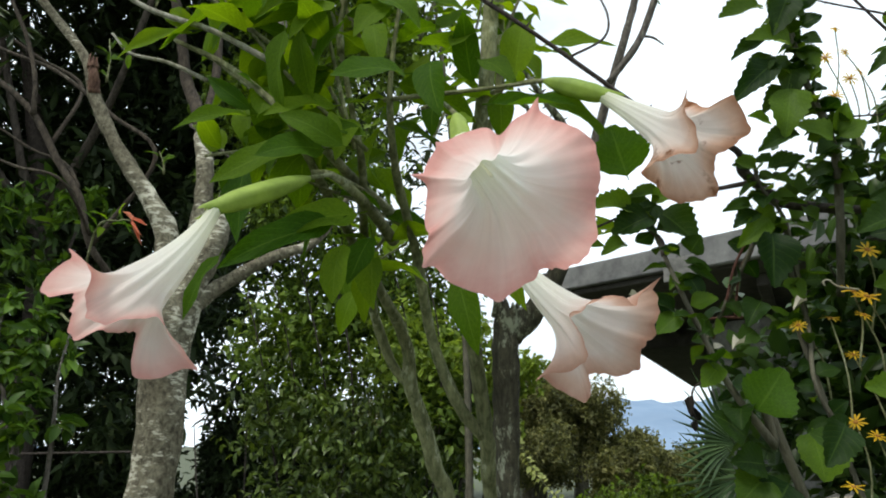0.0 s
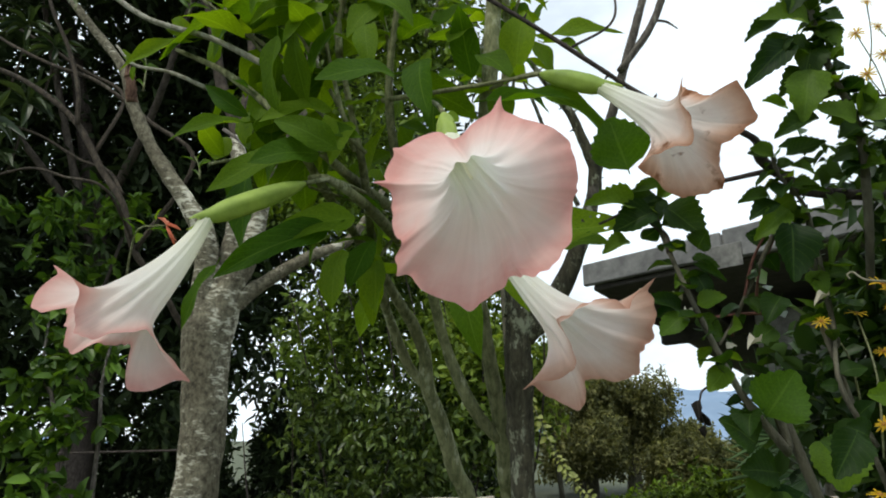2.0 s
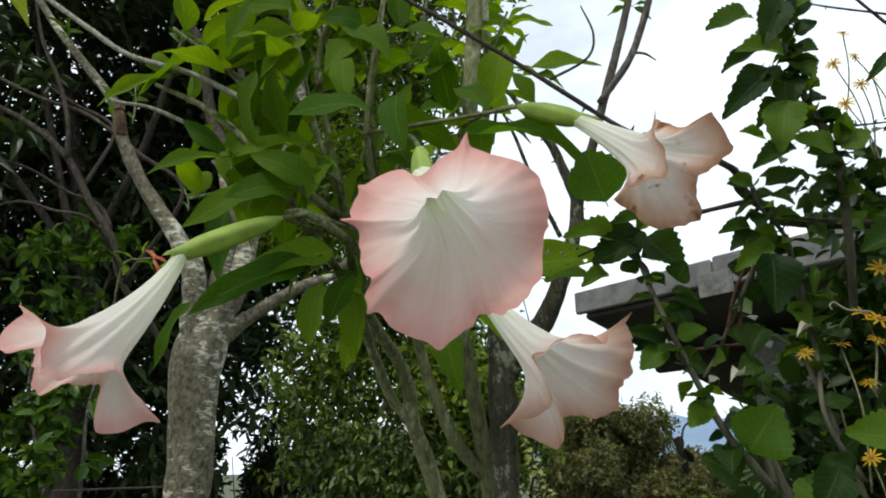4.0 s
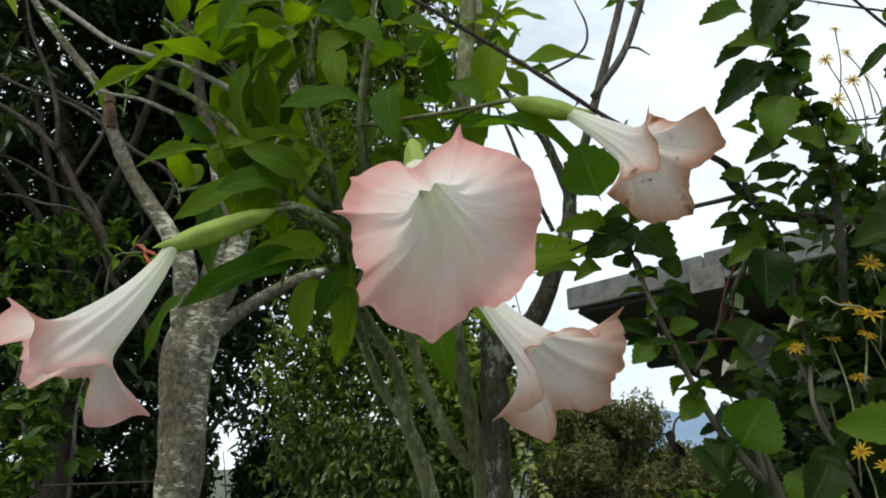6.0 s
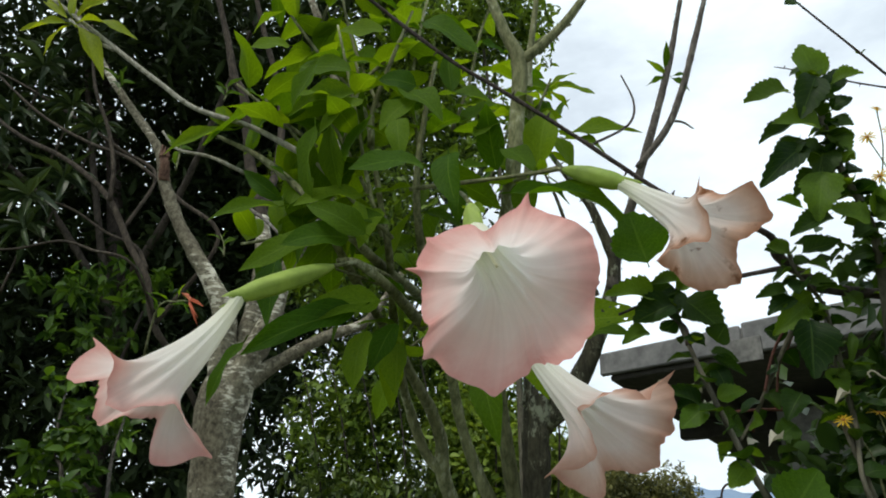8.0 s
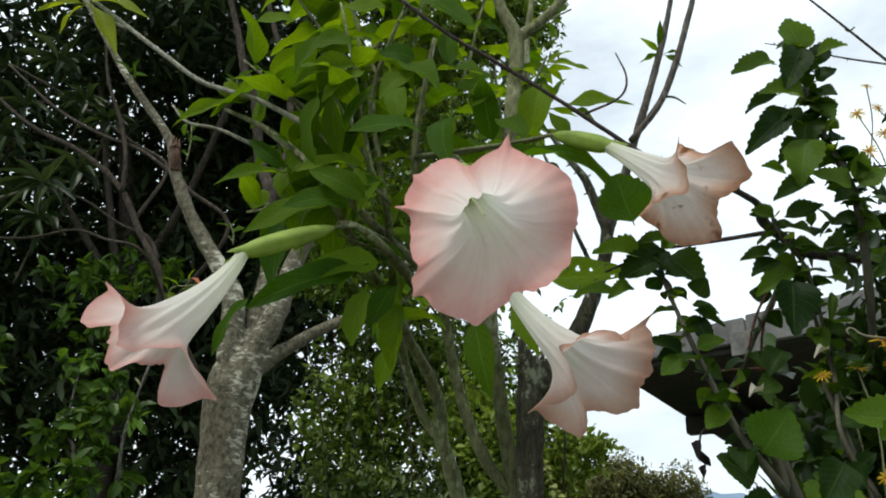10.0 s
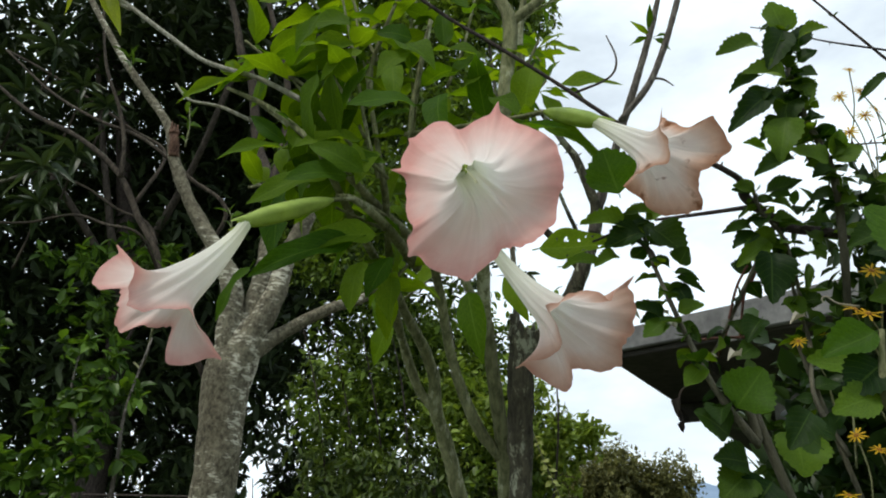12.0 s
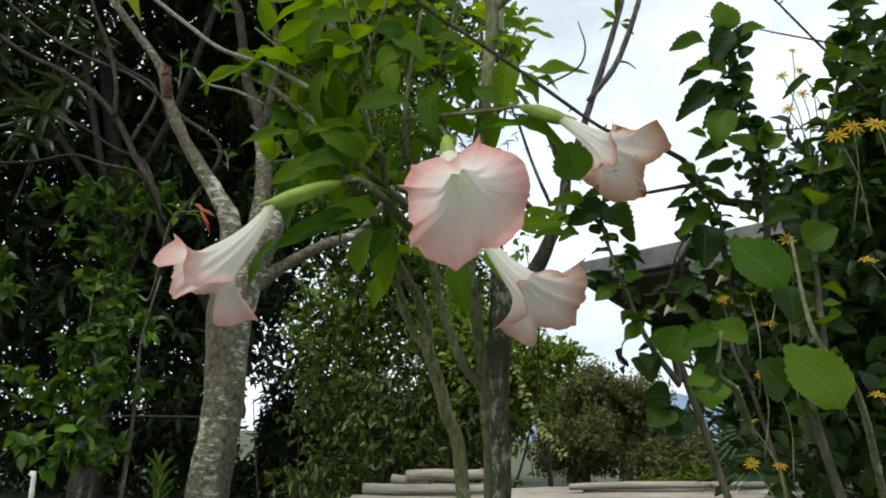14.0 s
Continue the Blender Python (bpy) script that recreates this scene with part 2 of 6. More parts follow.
M_GREYTWIG = bark_material("grey_twig", (0.06, 0.055, 0.05), (0.19, 0.175, 0.155), (0.3, 0.31, 0.27), 110.0, 0.6)
M_YELLOW = petal_material("yellow_petal", [(0.0, (0.62, 0.36, 0.015)), (1.0, (0.8, 0.56, 0.03))])
M_DISC = rough_material("flower_disc", (0.3, 0.12, 0.02), (0.5, 0.25, 0.03), 300.0)
M_SLAB = rough_material("weathered_concrete", (0.09, 0.09, 0.09), (0.23, 0.23, 0.22), 9.0, 0.9)
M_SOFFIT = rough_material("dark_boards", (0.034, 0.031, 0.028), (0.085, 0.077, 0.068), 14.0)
M_WALL = rough_material("stained_wall", (0.07, 0.07, 0.064), (0.23, 0.225, 0.205), 16.0)
M_LOG = rough_material("peeled_pole", (0.22, 0.19, 0.15), (0.5, 0.45, 0.38), 16.0, 0.85, 0.004, (0.25, 3.0, 3.0))
M_GROUND = rough_material("grassy_soil", (0.025, 0.04, 0.013), (0.1, 0.11, 0.045), 22.0)
# Aerial haze over the far hills is put into this blue base colour.
M_HILL = rough_material("hazed_wood", (0.16, 0.25, 0.37), (0.22, 0.31, 0.43), 0.02)
M_RED = leaf_material("withered_flower", (0.6, 0.2, 0.12), (0.75, 0.3, 0.2), (1.2, 1.0, 0.9), 0.6, 0.3, False)

# ---- builders ----
def part(name, bm, mat, parent=None, label="", smooth=True):
    me = bpy.data.meshes.new(name)
    bm.to_mesh(me)
    bm.free()
    me.materials.append(mat)
    if smooth:
        me.shade_smooth()
    ob = new(name, me)
    if parent:
        ob.parent = parent
    if label:
        ob["label"] = label
    return ob


def thing(name, place, label, category, group="", kind=""):
    """An Empty at a thing's base, which its parts hang under."""
    ob = new(name)
    ob.location = place
    ob.empty_display_size = 0.05
    return tagged(ob, label, category, group, kind)


def under(ob, parent):
    """Puts ob under a thing without moving it."""
    ob.parent = parent
    ob.matrix_parent_inverse = Matrix.Translation(parent.location).inverted()
    return ob


def bend(points, steps=6):
    """A smooth line through the points."""
    p = [Vector(q) for q in points]
    p = [p[0] * 2 - p[1]] + p + [p[-1] * 2 - p[-2]]
    line = []
    for i in range(1, len(p) - 2):
        for k in range(steps):
            t = k / steps
            line.append(0.5 * ((2 * p[i]) + (p[i + 1] - p[i - 1]) * t + (2 * p[i - 1] - 5 * p[i] + 4 * p[i + 1] - p[i + 2]) * t * t
                               + (3 * p[i] - p[i - 1] - 3 * p[i + 1] + p[i + 2]) * t ** 3))
    line.append(p[-2])
    return line


def frames(line):
    """Turns along a line that do not twist: (place, side, other side) at each point."""
    out, side = [], None
    for i, q in enumerate(line):
        d = (line[min(i + 1, len(line) - 1)] - line[max(i - 1, 0)]).normalized()
        if side is None:
            side = d.cross(Vector((0.3, 1, 0.2))).normalized()
        side = (side - d * side.dot(d)).normalized()
        out.append((q, side, d.cross(side)))
    return out


def tube(bm, points, radii, sides=9, steps=6, rough=0.12, grain=25.0, cap=True):
    """A limb through the points, with the radii spread along it and an uneven skin."""
    line = bend(points, steps)
    fr, rings = frames(line), []
    for i, (q, a, b) in enumerate(fr):
        s = i / (len(fr) - 1) * (len(radii) - 1)
        k = min(int(s), len(radii) - 2)
        r = radii[k] + (radii[k + 1] - radii[k]) * (s - k)
        ring = []
        for j in range(sides):
            w = j / sides * math.tau
            d = a * math.cos(w) + b * math.sin(w)
            r2 = r * (1 + rough * noise.noise((q + d * r) * grain) + rough * 0.6 * noise.noise((q + d * r) * grain * 0.2))
            ring.append(bm.verts.new(q + d * r2))
        rings.append(ring)
    for r0, r1 in zip(rings, rings[1:]):
        for j in range(sides):
            bm.faces.new((r0[j], r0[(j + 1) % sides], r1[(j + 1) % sides], r1[j]))
    if cap:
        bm.faces.new(rings[0][::-1])
        bm.faces.new(rings[-1])
    return line


def limb(name, points, radii, mat, parent=None, label="", sides=9, steps=6, rough=0.12, grain=25.0):
    bm = bmesh.new()
    tube(bm, points, radii, sides, steps, rough, grain)
    ob = part(name, bm, mat, None, label)
    return under(ob, parent) if parent else ob


def thorns(bm, line, gap, size, seed, start=2):
    rnd = random.Random(seed)
    fr = frames(line)
    for i in range(start, len(fr) - 1, gap):
        q, a, b = fr[i]
        w = rnd.uniform(0, 6.3)
        d = a * math.cos(w) + b * math.sin(w)
        tube(bm, [q, q + d * size * 0.6, q + d * size], [size * 0.22, size * 0.14, size * 0.03], 4, 2, 0.0)


def leaf_mesh(name, seed, mat, rows=9, belly=0.42, fold=0.25, droop=0.25, teeth=0.0, wave=0.05, stalk=0.1, tipped=1.0):
    """A blade 1 long (along y) and 1 wide, with a stalk, a folded midrib, a drooping tip and, if asked, a toothed edge."""
    rnd = random.Random(seed)
    bm = bmesh.new()
    uv = bm.loops.layers.uv.new("uv")
    grid, cols = [], (-1.0, -0.5, 0.0, 0.5, 1.0)
    ph, ph2 = rnd.uniform(0, 6), rnd.uniform(0, 6)
    droop *= rnd.uniform(0.5, 1.5)
    fold *= rnd.uniform(0.4, 1.4)
    for i in range(rows + 1):
        v = i / rows
        w = math.sin(math.pi * v ** (math.log(0.5) / math.log(belly))) ** 0.8 * (1 - 0.25 * tipped * v)
        row = []
        for c in cols:
            ww = w * (1 + (teeth if i % 2 else -teeth) * (abs(c) == 1)) if 0 < i < rows else 0.0
            x = 0.5 * c * max(ww, 0.012)
            y = stalk + (1 - stalk) * v + (0.035 if abs(c) == 1 and teeth and i % 2 else 0)
            z = fold * abs(x) - droop * v * v * 0.5 + wave * math.sin(v * 9 + ph + c * 1.5) * abs(c) * w + 0.03 * math.sin(v * 5 + ph2)
            row.append((bm.verts.new((x, y, z)), (0.5 + 0.5 * c, v)))
        grid.append(row)
    for a, b in zip(grid, grid[1:]):
        for k in range(4):
            corners = (a[k], a[k + 1], b[k + 1], b[k])
            f = bm.faces.new([q[0] for q in corners])
            for loop, q in zip(f.loops, corners):
                loop[uv].uv = q[1]
    if stalk:
        s = 0.012
        end = grid[0][2][0].co
        ring0 = [bm.verts.new((s * math.cos(k * 2.1), 0, s * math.sin(k * 2.1))) for k in range(3)]
        ring1 = [bm.verts.new((s * math.cos(k * 2.1), stalk + 0.03, end.z + s * math.sin(k * 2.1))) for k in range(3)]
        for k in range(3):
            f = bm.faces.new((ring0[k], ring0[(k + 1) % 3], ring1[(k + 1) % 3], ring1[k]))
            for loop in f.loops:
                loop[uv].uv = (0.5, 0.5)
    me = bpy.data.meshes.new(name)
    bm.to_mesh(me)
    bm.free()
    me.materials.append(mat)
    me.shade_smooth()
    return me


def eaten(me, seed, holes=9):
    """Bites small uneven holes into a leaf."""
    rnd = random.Random(seed)
    bm = bmesh.new()
    bm.from_mesh(me)
    bmesh.ops.subdivide_edges(bm, edges=bm.edges[:], cuts=5, use_grid_fill=True)
    bites = []
    for _ in range(holes):
        y = rnd.uniform(0.3, 0.85)
        bites.append((Vector((rnd.uniform(-0.34, 0.34), y, 0)), rnd.uniform(0.01, 0.022), rnd.uniform(0, 6)))
    gone = []
    for f in bm.faces:
        c = f.calc_center_median()
        for o, r, ph in bites:
            d = Vector(((c.x - o.x) * 0.5, c.y - o.y))
            if d.length < r * (1 + 0.35 * math.sin(3 * math.atan2(d.y, d.x) + ph)):
                gone.append(f)
                break
    bmesh.ops.delete(bm, geom=gone, context="FACES")
    bm.to_mesh(me)
    bm.free()
    return me


BROAD = [leaf_mesh("broad_leaf", k, M_BROAD, 9, 0.45, 0.22, 0.35, 0, 0.05, 0.1) for k in range(7)]
PALE_LEAF = [leaf_mesh("pale_leaf", 160 + k, M_PALELEAF, 9, 0.5, 0.2, 0.35, 0, 0.05, 0.1) for k in range(3)]
BROAD_BACKLIT = [leaf_mesh("backlit_broad_leaf", 140 + k, M_BROAD_BACKLIT, 9, 0.5, 0.2, 0.35, 0, 0.05, 0.1) for k in range(3)]
EATEN = eaten(leaf_mesh("eaten_leaf", 66, M_BROAD, 22, 0.45, 0.22, 0.3, 0, 0.05, 0.1), 5)
SERRATE = [leaf_mesh("serrated_leaf", 20 + k, M_VINE, 18, 0.42, 0.35, 0.4, 0.055, 0.05, 0.08, 0.5) for k in range(7)]
YOUNG_LIT = [leaf_mesh("young_backlit_leaf", 120 + k, M_YOUNG_LIT, 18, 0.42, 0.35, 0.3, 0.04, 0.05, 0.08, 0.4) for k in range(4)]
SHOOT = [leaf_mesh("narrow_leaf", 40 + k, M_BRIGHT, 6, 0.5, 0.3, 0.5, 0, 0.03, 0.05) for k in range(4)]


def place_leaf(mesh, base, tip, width, roll=0.0, parent=None, name="leaf", faces=(0, -0.25, 1)):
    """One leaf from its stalk's foot to its tip; roll turns the blade about its length from facing up."""
    base, tip = Vector(base), Vector(tip)
    d = tip - base
    size = d.length
    d.normalize()
    up = Vector(faces)
    up = (up - d * up.dot(d))
    if up.length < 0.05:
        up = Vector((0, -1, 0)) - d * -d.y
    up.normalize()
    up = Matrix.Rotation(radians(roll), 3, d) @ up
    side = d.cross(up)
    m = Matrix.Identity(4)
    for k in range(3):
        m[k][0], m[k][1], m[k][2], m[k][3] = side[k] * width, d[k] * size, up[k] * size, base[k]
    ob = new(name, mesh)
    ob.matrix_world = m
    if parent:
        ob.parent = parent
        ob.matrix_parent_inverse = Matrix.Translation(parent.location).inverted()
    return ob


def leaves_along(line, count, size, ratio, meshes, parent, rnd, start=0.15, lift=0.3, spread=1.0, toward=None, fall=(-0.35, 0.15), flat=1.0, outward=False):
    """Leaves set spirally along a shoot."""
    fr = frames(line)
    for i in range(count):
        s = start + (1 - start) * (i + rnd.random() * 0.6) / count
        k = min(int(s * (len(fr) - 1)), len(fr) - 1)
        q, a, b = fr[k]
        w = i * 2.4 + rnd.uniform(-0.5, 0.5)
        ax = a.cross(b)
        d = a * math.cos(w) + b * math.sin(w) + ax * lift + Vector((0, 0, rnd.uniform(*fall))) * spread
        if toward:
            d += Vector(toward)
        d.y *= flat
        d.normalize()
        z = size * rnd.uniform(0.5, 1.12) * (1.0 - 0.3 * max(0, s - 0.75) / 0.25)
        faces = (rnd.uniform(-0.5, 0.5), rnd.uniform(-1.1, -0.5), rnd.uniform(0.2, 0.9)) if outward and rnd.random() < 0.6 else (0, -0.25, 1)
        place_leaf(rnd.choice(meshes), q, q + d * z, z * ratio * rnd.uniform(0.85, 1.15), rnd.gauss(0, 25), parent, faces=faces)


def foliage_mesh(name, blobs, sprigs, per, size, ratio, mat, seed, spread=0.5, hang=0.15, shell=0.0, limit=None, fine=True, rosette=False):
    """Many small folded leaves on sprigs inside the ellipsoids (x, y, z, rx, ry, rz): one mesh for what nobody could count."""
    g = np.random.default_rng(seed)
    blobs = np.array(blobs, float)
    vol = blobs[:, 3] * blobs[:, 4] * blobs[:, 5]
    which = g.choice(len(blobs), sprigs, p=vol ** 0.8 / (vol ** 0.8).sum())
    d = g.normal(size=(sprigs, 3))
    d /= np.linalg.norm(d, axis=1)[:, None]
    rad = (shell + (1 - shell) * g.random(sprigs)) ** (1 / 2.2)
    rad *= 1 + 0.16 * g.normal(size=sprigs)
    centre = blobs[which, :3] + d * rad[:, None] * blobs[which, 3:]
    if limit is not None:
        centre = centre[limit(centre)]
    n = len(centre)
    way = g.normal(size=(n, 3)) + np.array([0, -0.2, 0.35])
    way /= np.linalg.norm(way, axis=1)[:, None]
    c = np.repeat(centre, per, 0) + np.repeat(way, per, 0) * (np.tile(np.linspace(-0.5, 0.5, per), n)[:, None] * size * 2.2)
    if rosette:
        c = np.repeat(centre, per, 0) + g.normal(size=(n * per, 3)) * size * 0.12
        spread *= 1.5
    ld = np.repeat(way, per, 0) * 0.5 + g.normal(size=(n * per, 3)) * spread + np.array([0, 0, -hang])
    ld /= np.linalg.norm(ld, axis=1)[:, None]
    up = g.normal(size=(n * per, 3)) * 0.6 + np.array([0, 0, 1.0])
    sd = np.cross(ld, up)
    sd /= np.linalg.norm(sd, axis=1)[:, None] + 1e-9
    nm = np.cross(sd, ld)
    z = size * g.uniform(0.6, 1.25, n * per)[:, None]
    w = z * ratio * 0.5
    if fine:
        verts = np.stack([c, c + ld * z * 0.3 + sd * w * 0.92 + nm * w * 0.45, c + ld * z * 0.3, c + ld * z * 0.3 - sd * w * 0.92 + nm * w * 0.45,
                          c + ld * z * 0.66 + sd * w * 0.78 + nm * (w * 0.4 - z * 0.04), c + ld * z * 0.66 - nm * z * 0.04, c + ld * z * 0.66 - sd * w * 0.78 + nm * (w * 0.4 - z * 0.04), c + ld * z - nm * z * 0.14], 1).reshape(-1, 3)
        base = np.arange(n * per) * 8
        shape = ((0, 1, 2), (0, 2, 3), (1, 4, 5, 2), (2, 5, 6, 3), (4, 7, 5), (5, 7, 6))
        faces = [tuple(int(o) + k for k in f) for o in base for f in shape]
        me = bpy.data.meshes.new(name)
        me.from_pydata(verts.tolist(), [], faces)
        me.materials.append(mat)
        me.shade_smooth()
        return me
    verts = np.stack([c, c + ld * z * 0.48 + sd * w + nm * w * 0.5, c + ld * z * 0.5, c + ld * z * 0.48 - sd * w + nm * w * 0.5, c + ld * z - nm * z * 0.1], 1).reshape(-1, 3)
    base = (np.arange(n * per) * 5)[:, None]
    faces = (base[:, None] + np.array([[0, 1, 2], [0, 2, 3], [1, 4, 2], [2, 4, 3]])).reshape(-1, 3)
    me = bpy.data.meshes.new(name)
    me.from_pydata(verts.tolist(), [], faces.tolist())
    me.materials.append(mat)
    return me


def crown(name, parent, *args, label="", **kw):
    ob = new(name, foliage_mesh(name, *args, **kw))
    tagged(ob, label, kind="stuff")
    return under(ob, parent)


def ground_z(x, y):
    s = min(1, max(0, (y - 1.2) / 1.8))
    return 0.75 * s * s * (3 - 2 * s) * min(1, max(0, (40 - y) / 20 if y > 20 else 1)) + 0.05 * noise.noise((x * 0.7, y * 0.7, 0))

# ---- ground, distance ----
def grid_sheet(name, xs, ys, height, mat):
    bm = bmesh.new()
    rows = [[bm.verts.new((x, y, height(x, y))) for x in xs] for y in ys]
    for a, b in zip(rows, rows[1:]):
        for k in range(len(xs) - 1):
            bm.faces.new((a[k], a[k + 1], b[k + 1], b[k]))
    return part(name, bm, mat)


spaced = [s * (abs(s) ** 2.2) * 0.5 for s in [k * 0.75 for k in range(-32, 33)]]
tagged(grid_sheet("ground", spaced, spaced, ground_z, M_GROUND), "grassy soil rising to a bank", "ground", kind="structure")


def hill(x, y):
    return 62 + 34 * noise.noise((x * 0.0022, 3.1, 0)) + 20 * noise.noise((x * 0.007, y * 0.002, 5)) + 4 * noise.noise((x * 0.05, y * 0.05, 1)) - abs(y - 900) * 0.22 - 75 * min(1, max(0, (-x - 60) / 120))


tagged(grid_sheet("backdrop", [k * 12 - 900 for k in range(151)], [600 + 25 * k for k in range(25)], hill, M_HILL), "wooded hills in the distance, haze put into their blue colour", "hills", kind="structure")

# ---- house behind the vine ----
C = Vector((0.37, 4.5, 2.555))
A_WAY, B_WAY = Vector((0.76, -0.65, 0.0)), Vector((0.39, 0.921, -0.02))
house = thing("house", (2.6, 4.6, 0.7), "low grey house with a flat concrete roof slab", "house")


def box(bm, o, a, b, c):
    """A box from corner o along three edges."""
    v = [bm.verts.new(Vector(o) + Vector(a) * i + Vector(b) * j + Vector(c) * k) for i in (0, 1) for j in (0, 1) for k in (0, 1)]
    for q in ((0, 1, 3, 2), (4, 6, 7, 5), (0, 4, 5, 1), (2, 3, 7, 6), (0, 2, 6, 4), (1, 5, 7, 3)):
        bm.faces.new([v[k] for k in q])


def bevelled(bm, width):
    bmesh.ops.recalc_face_normals(bm, faces=bm.faces)
    bmesh.ops.bevel(bm, geom=list(bm.edges), offset=width, segments=1, affect="EDGES")
    return bm


def slab(name, o, a, b, c, mat, label="", edge=0.008, parent=house):
    bm = bmesh.new()
    box(bm, o, a, b, c)
    return under(part(name, bevelled(bm, edge), mat, None, label, False), parent)


UP = Vector((0, 0, 1))
roof = slab("roof", C + A_WAY * 0.02 + B_WAY * 0.02, A_WAY * 4.6, B_WAY * 6.0, UP * 0.1, M_SLAB, "weathered concrete roof slab")
slab("fascia", C - UP * 0.03, A_WAY * 0.95, B_WAY * 0.05, UP * 0.14, M_SLAB, "grey fascia board")
slab("fascia", C + A_WAY * 0.96 - UP * 0.05, A_WAY * 3.6, B_WAY * 0.05, UP * 0.17, M_SLAB, "grey fascia board")
slab("bracket", C + A_WAY * 0.86 - UP * 0.1 - B_WAY * 0.012, A_WAY * 0.2, B_WAY * 0.012, UP * 0.13, M_WALL, "grey metal plate under the fascia", 0.003)
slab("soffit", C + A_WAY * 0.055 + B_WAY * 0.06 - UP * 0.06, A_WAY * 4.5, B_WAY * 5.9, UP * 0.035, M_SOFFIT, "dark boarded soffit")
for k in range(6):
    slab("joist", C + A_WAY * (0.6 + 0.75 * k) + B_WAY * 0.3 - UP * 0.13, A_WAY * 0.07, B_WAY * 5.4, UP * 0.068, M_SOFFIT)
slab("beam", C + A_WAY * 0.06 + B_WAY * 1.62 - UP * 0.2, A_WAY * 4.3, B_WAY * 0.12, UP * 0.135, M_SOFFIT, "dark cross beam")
w0 = C + A_WAY * 0.95 + B_WAY * 0.95
slab("wall", (w0.x, w0.y, 0.3), A_WAY * 3.6, B_WAY * 0.15, UP * (C.z - 0.5), M_WALL, "stained grey plaster wall")
slab("wall", (w0.x + B_WAY.x * 0.16, w0.y + B_WAY.y * 0.16, 0.3), A_WAY * 0.15, B_WAY * 4.6, UP * (C.z - 0.5), M_WALL, "stained grey plaster wall")
slab("post", C + A_WAY * 1.55 + B_WAY * 0.35 - UP * 2.2, A_WAY * 0.12, B_WAY * 0.12, UP * 2.0, M_WALL, "grey timber post")

# ---- flowers ----
def ring_spline(stops, a):
    """Smooth values round a ring: stops are (degrees, ...), in rising order; a is in degrees."""
    n = len(stops)
    a = stops[0][0] + (a - stops[0][0]) % 360
    k = max(i for i in range(n) if stops[i][0] <= a)
    near = []
    for i in (k - 1, k, k + 1, k + 2):
        turn = 360 * (i // n)
        row = stops[i % n]
        near.append((row[0] + turn, row[1] + turn, *row[2:4]))
    p0, p1, p2, p3 = near
    h = p2[0] - p1[0]
    t = (a - p1[0]) / h
    out = []
    for c in (1, 2, 3):
        m1 = 0.5 * ((p2[c] - p1[c]) / h + (p1[c] - p0[c]) / (p1[0] - p0[0])) * h
        m2 = 0.5 * ((p2[c] - p1[c]) / h + (p3[c] - p2[c]) / (p3[0] - p2[0])) * h
        out.append(p1[c] * (1 + 2 * t) * (1 - t) ** 2 + m1 * t * (1 - t) ** 2 + p2[c] * t * t * (3 - 2 * t) + m2 * t * t * (t - 1))
    return out


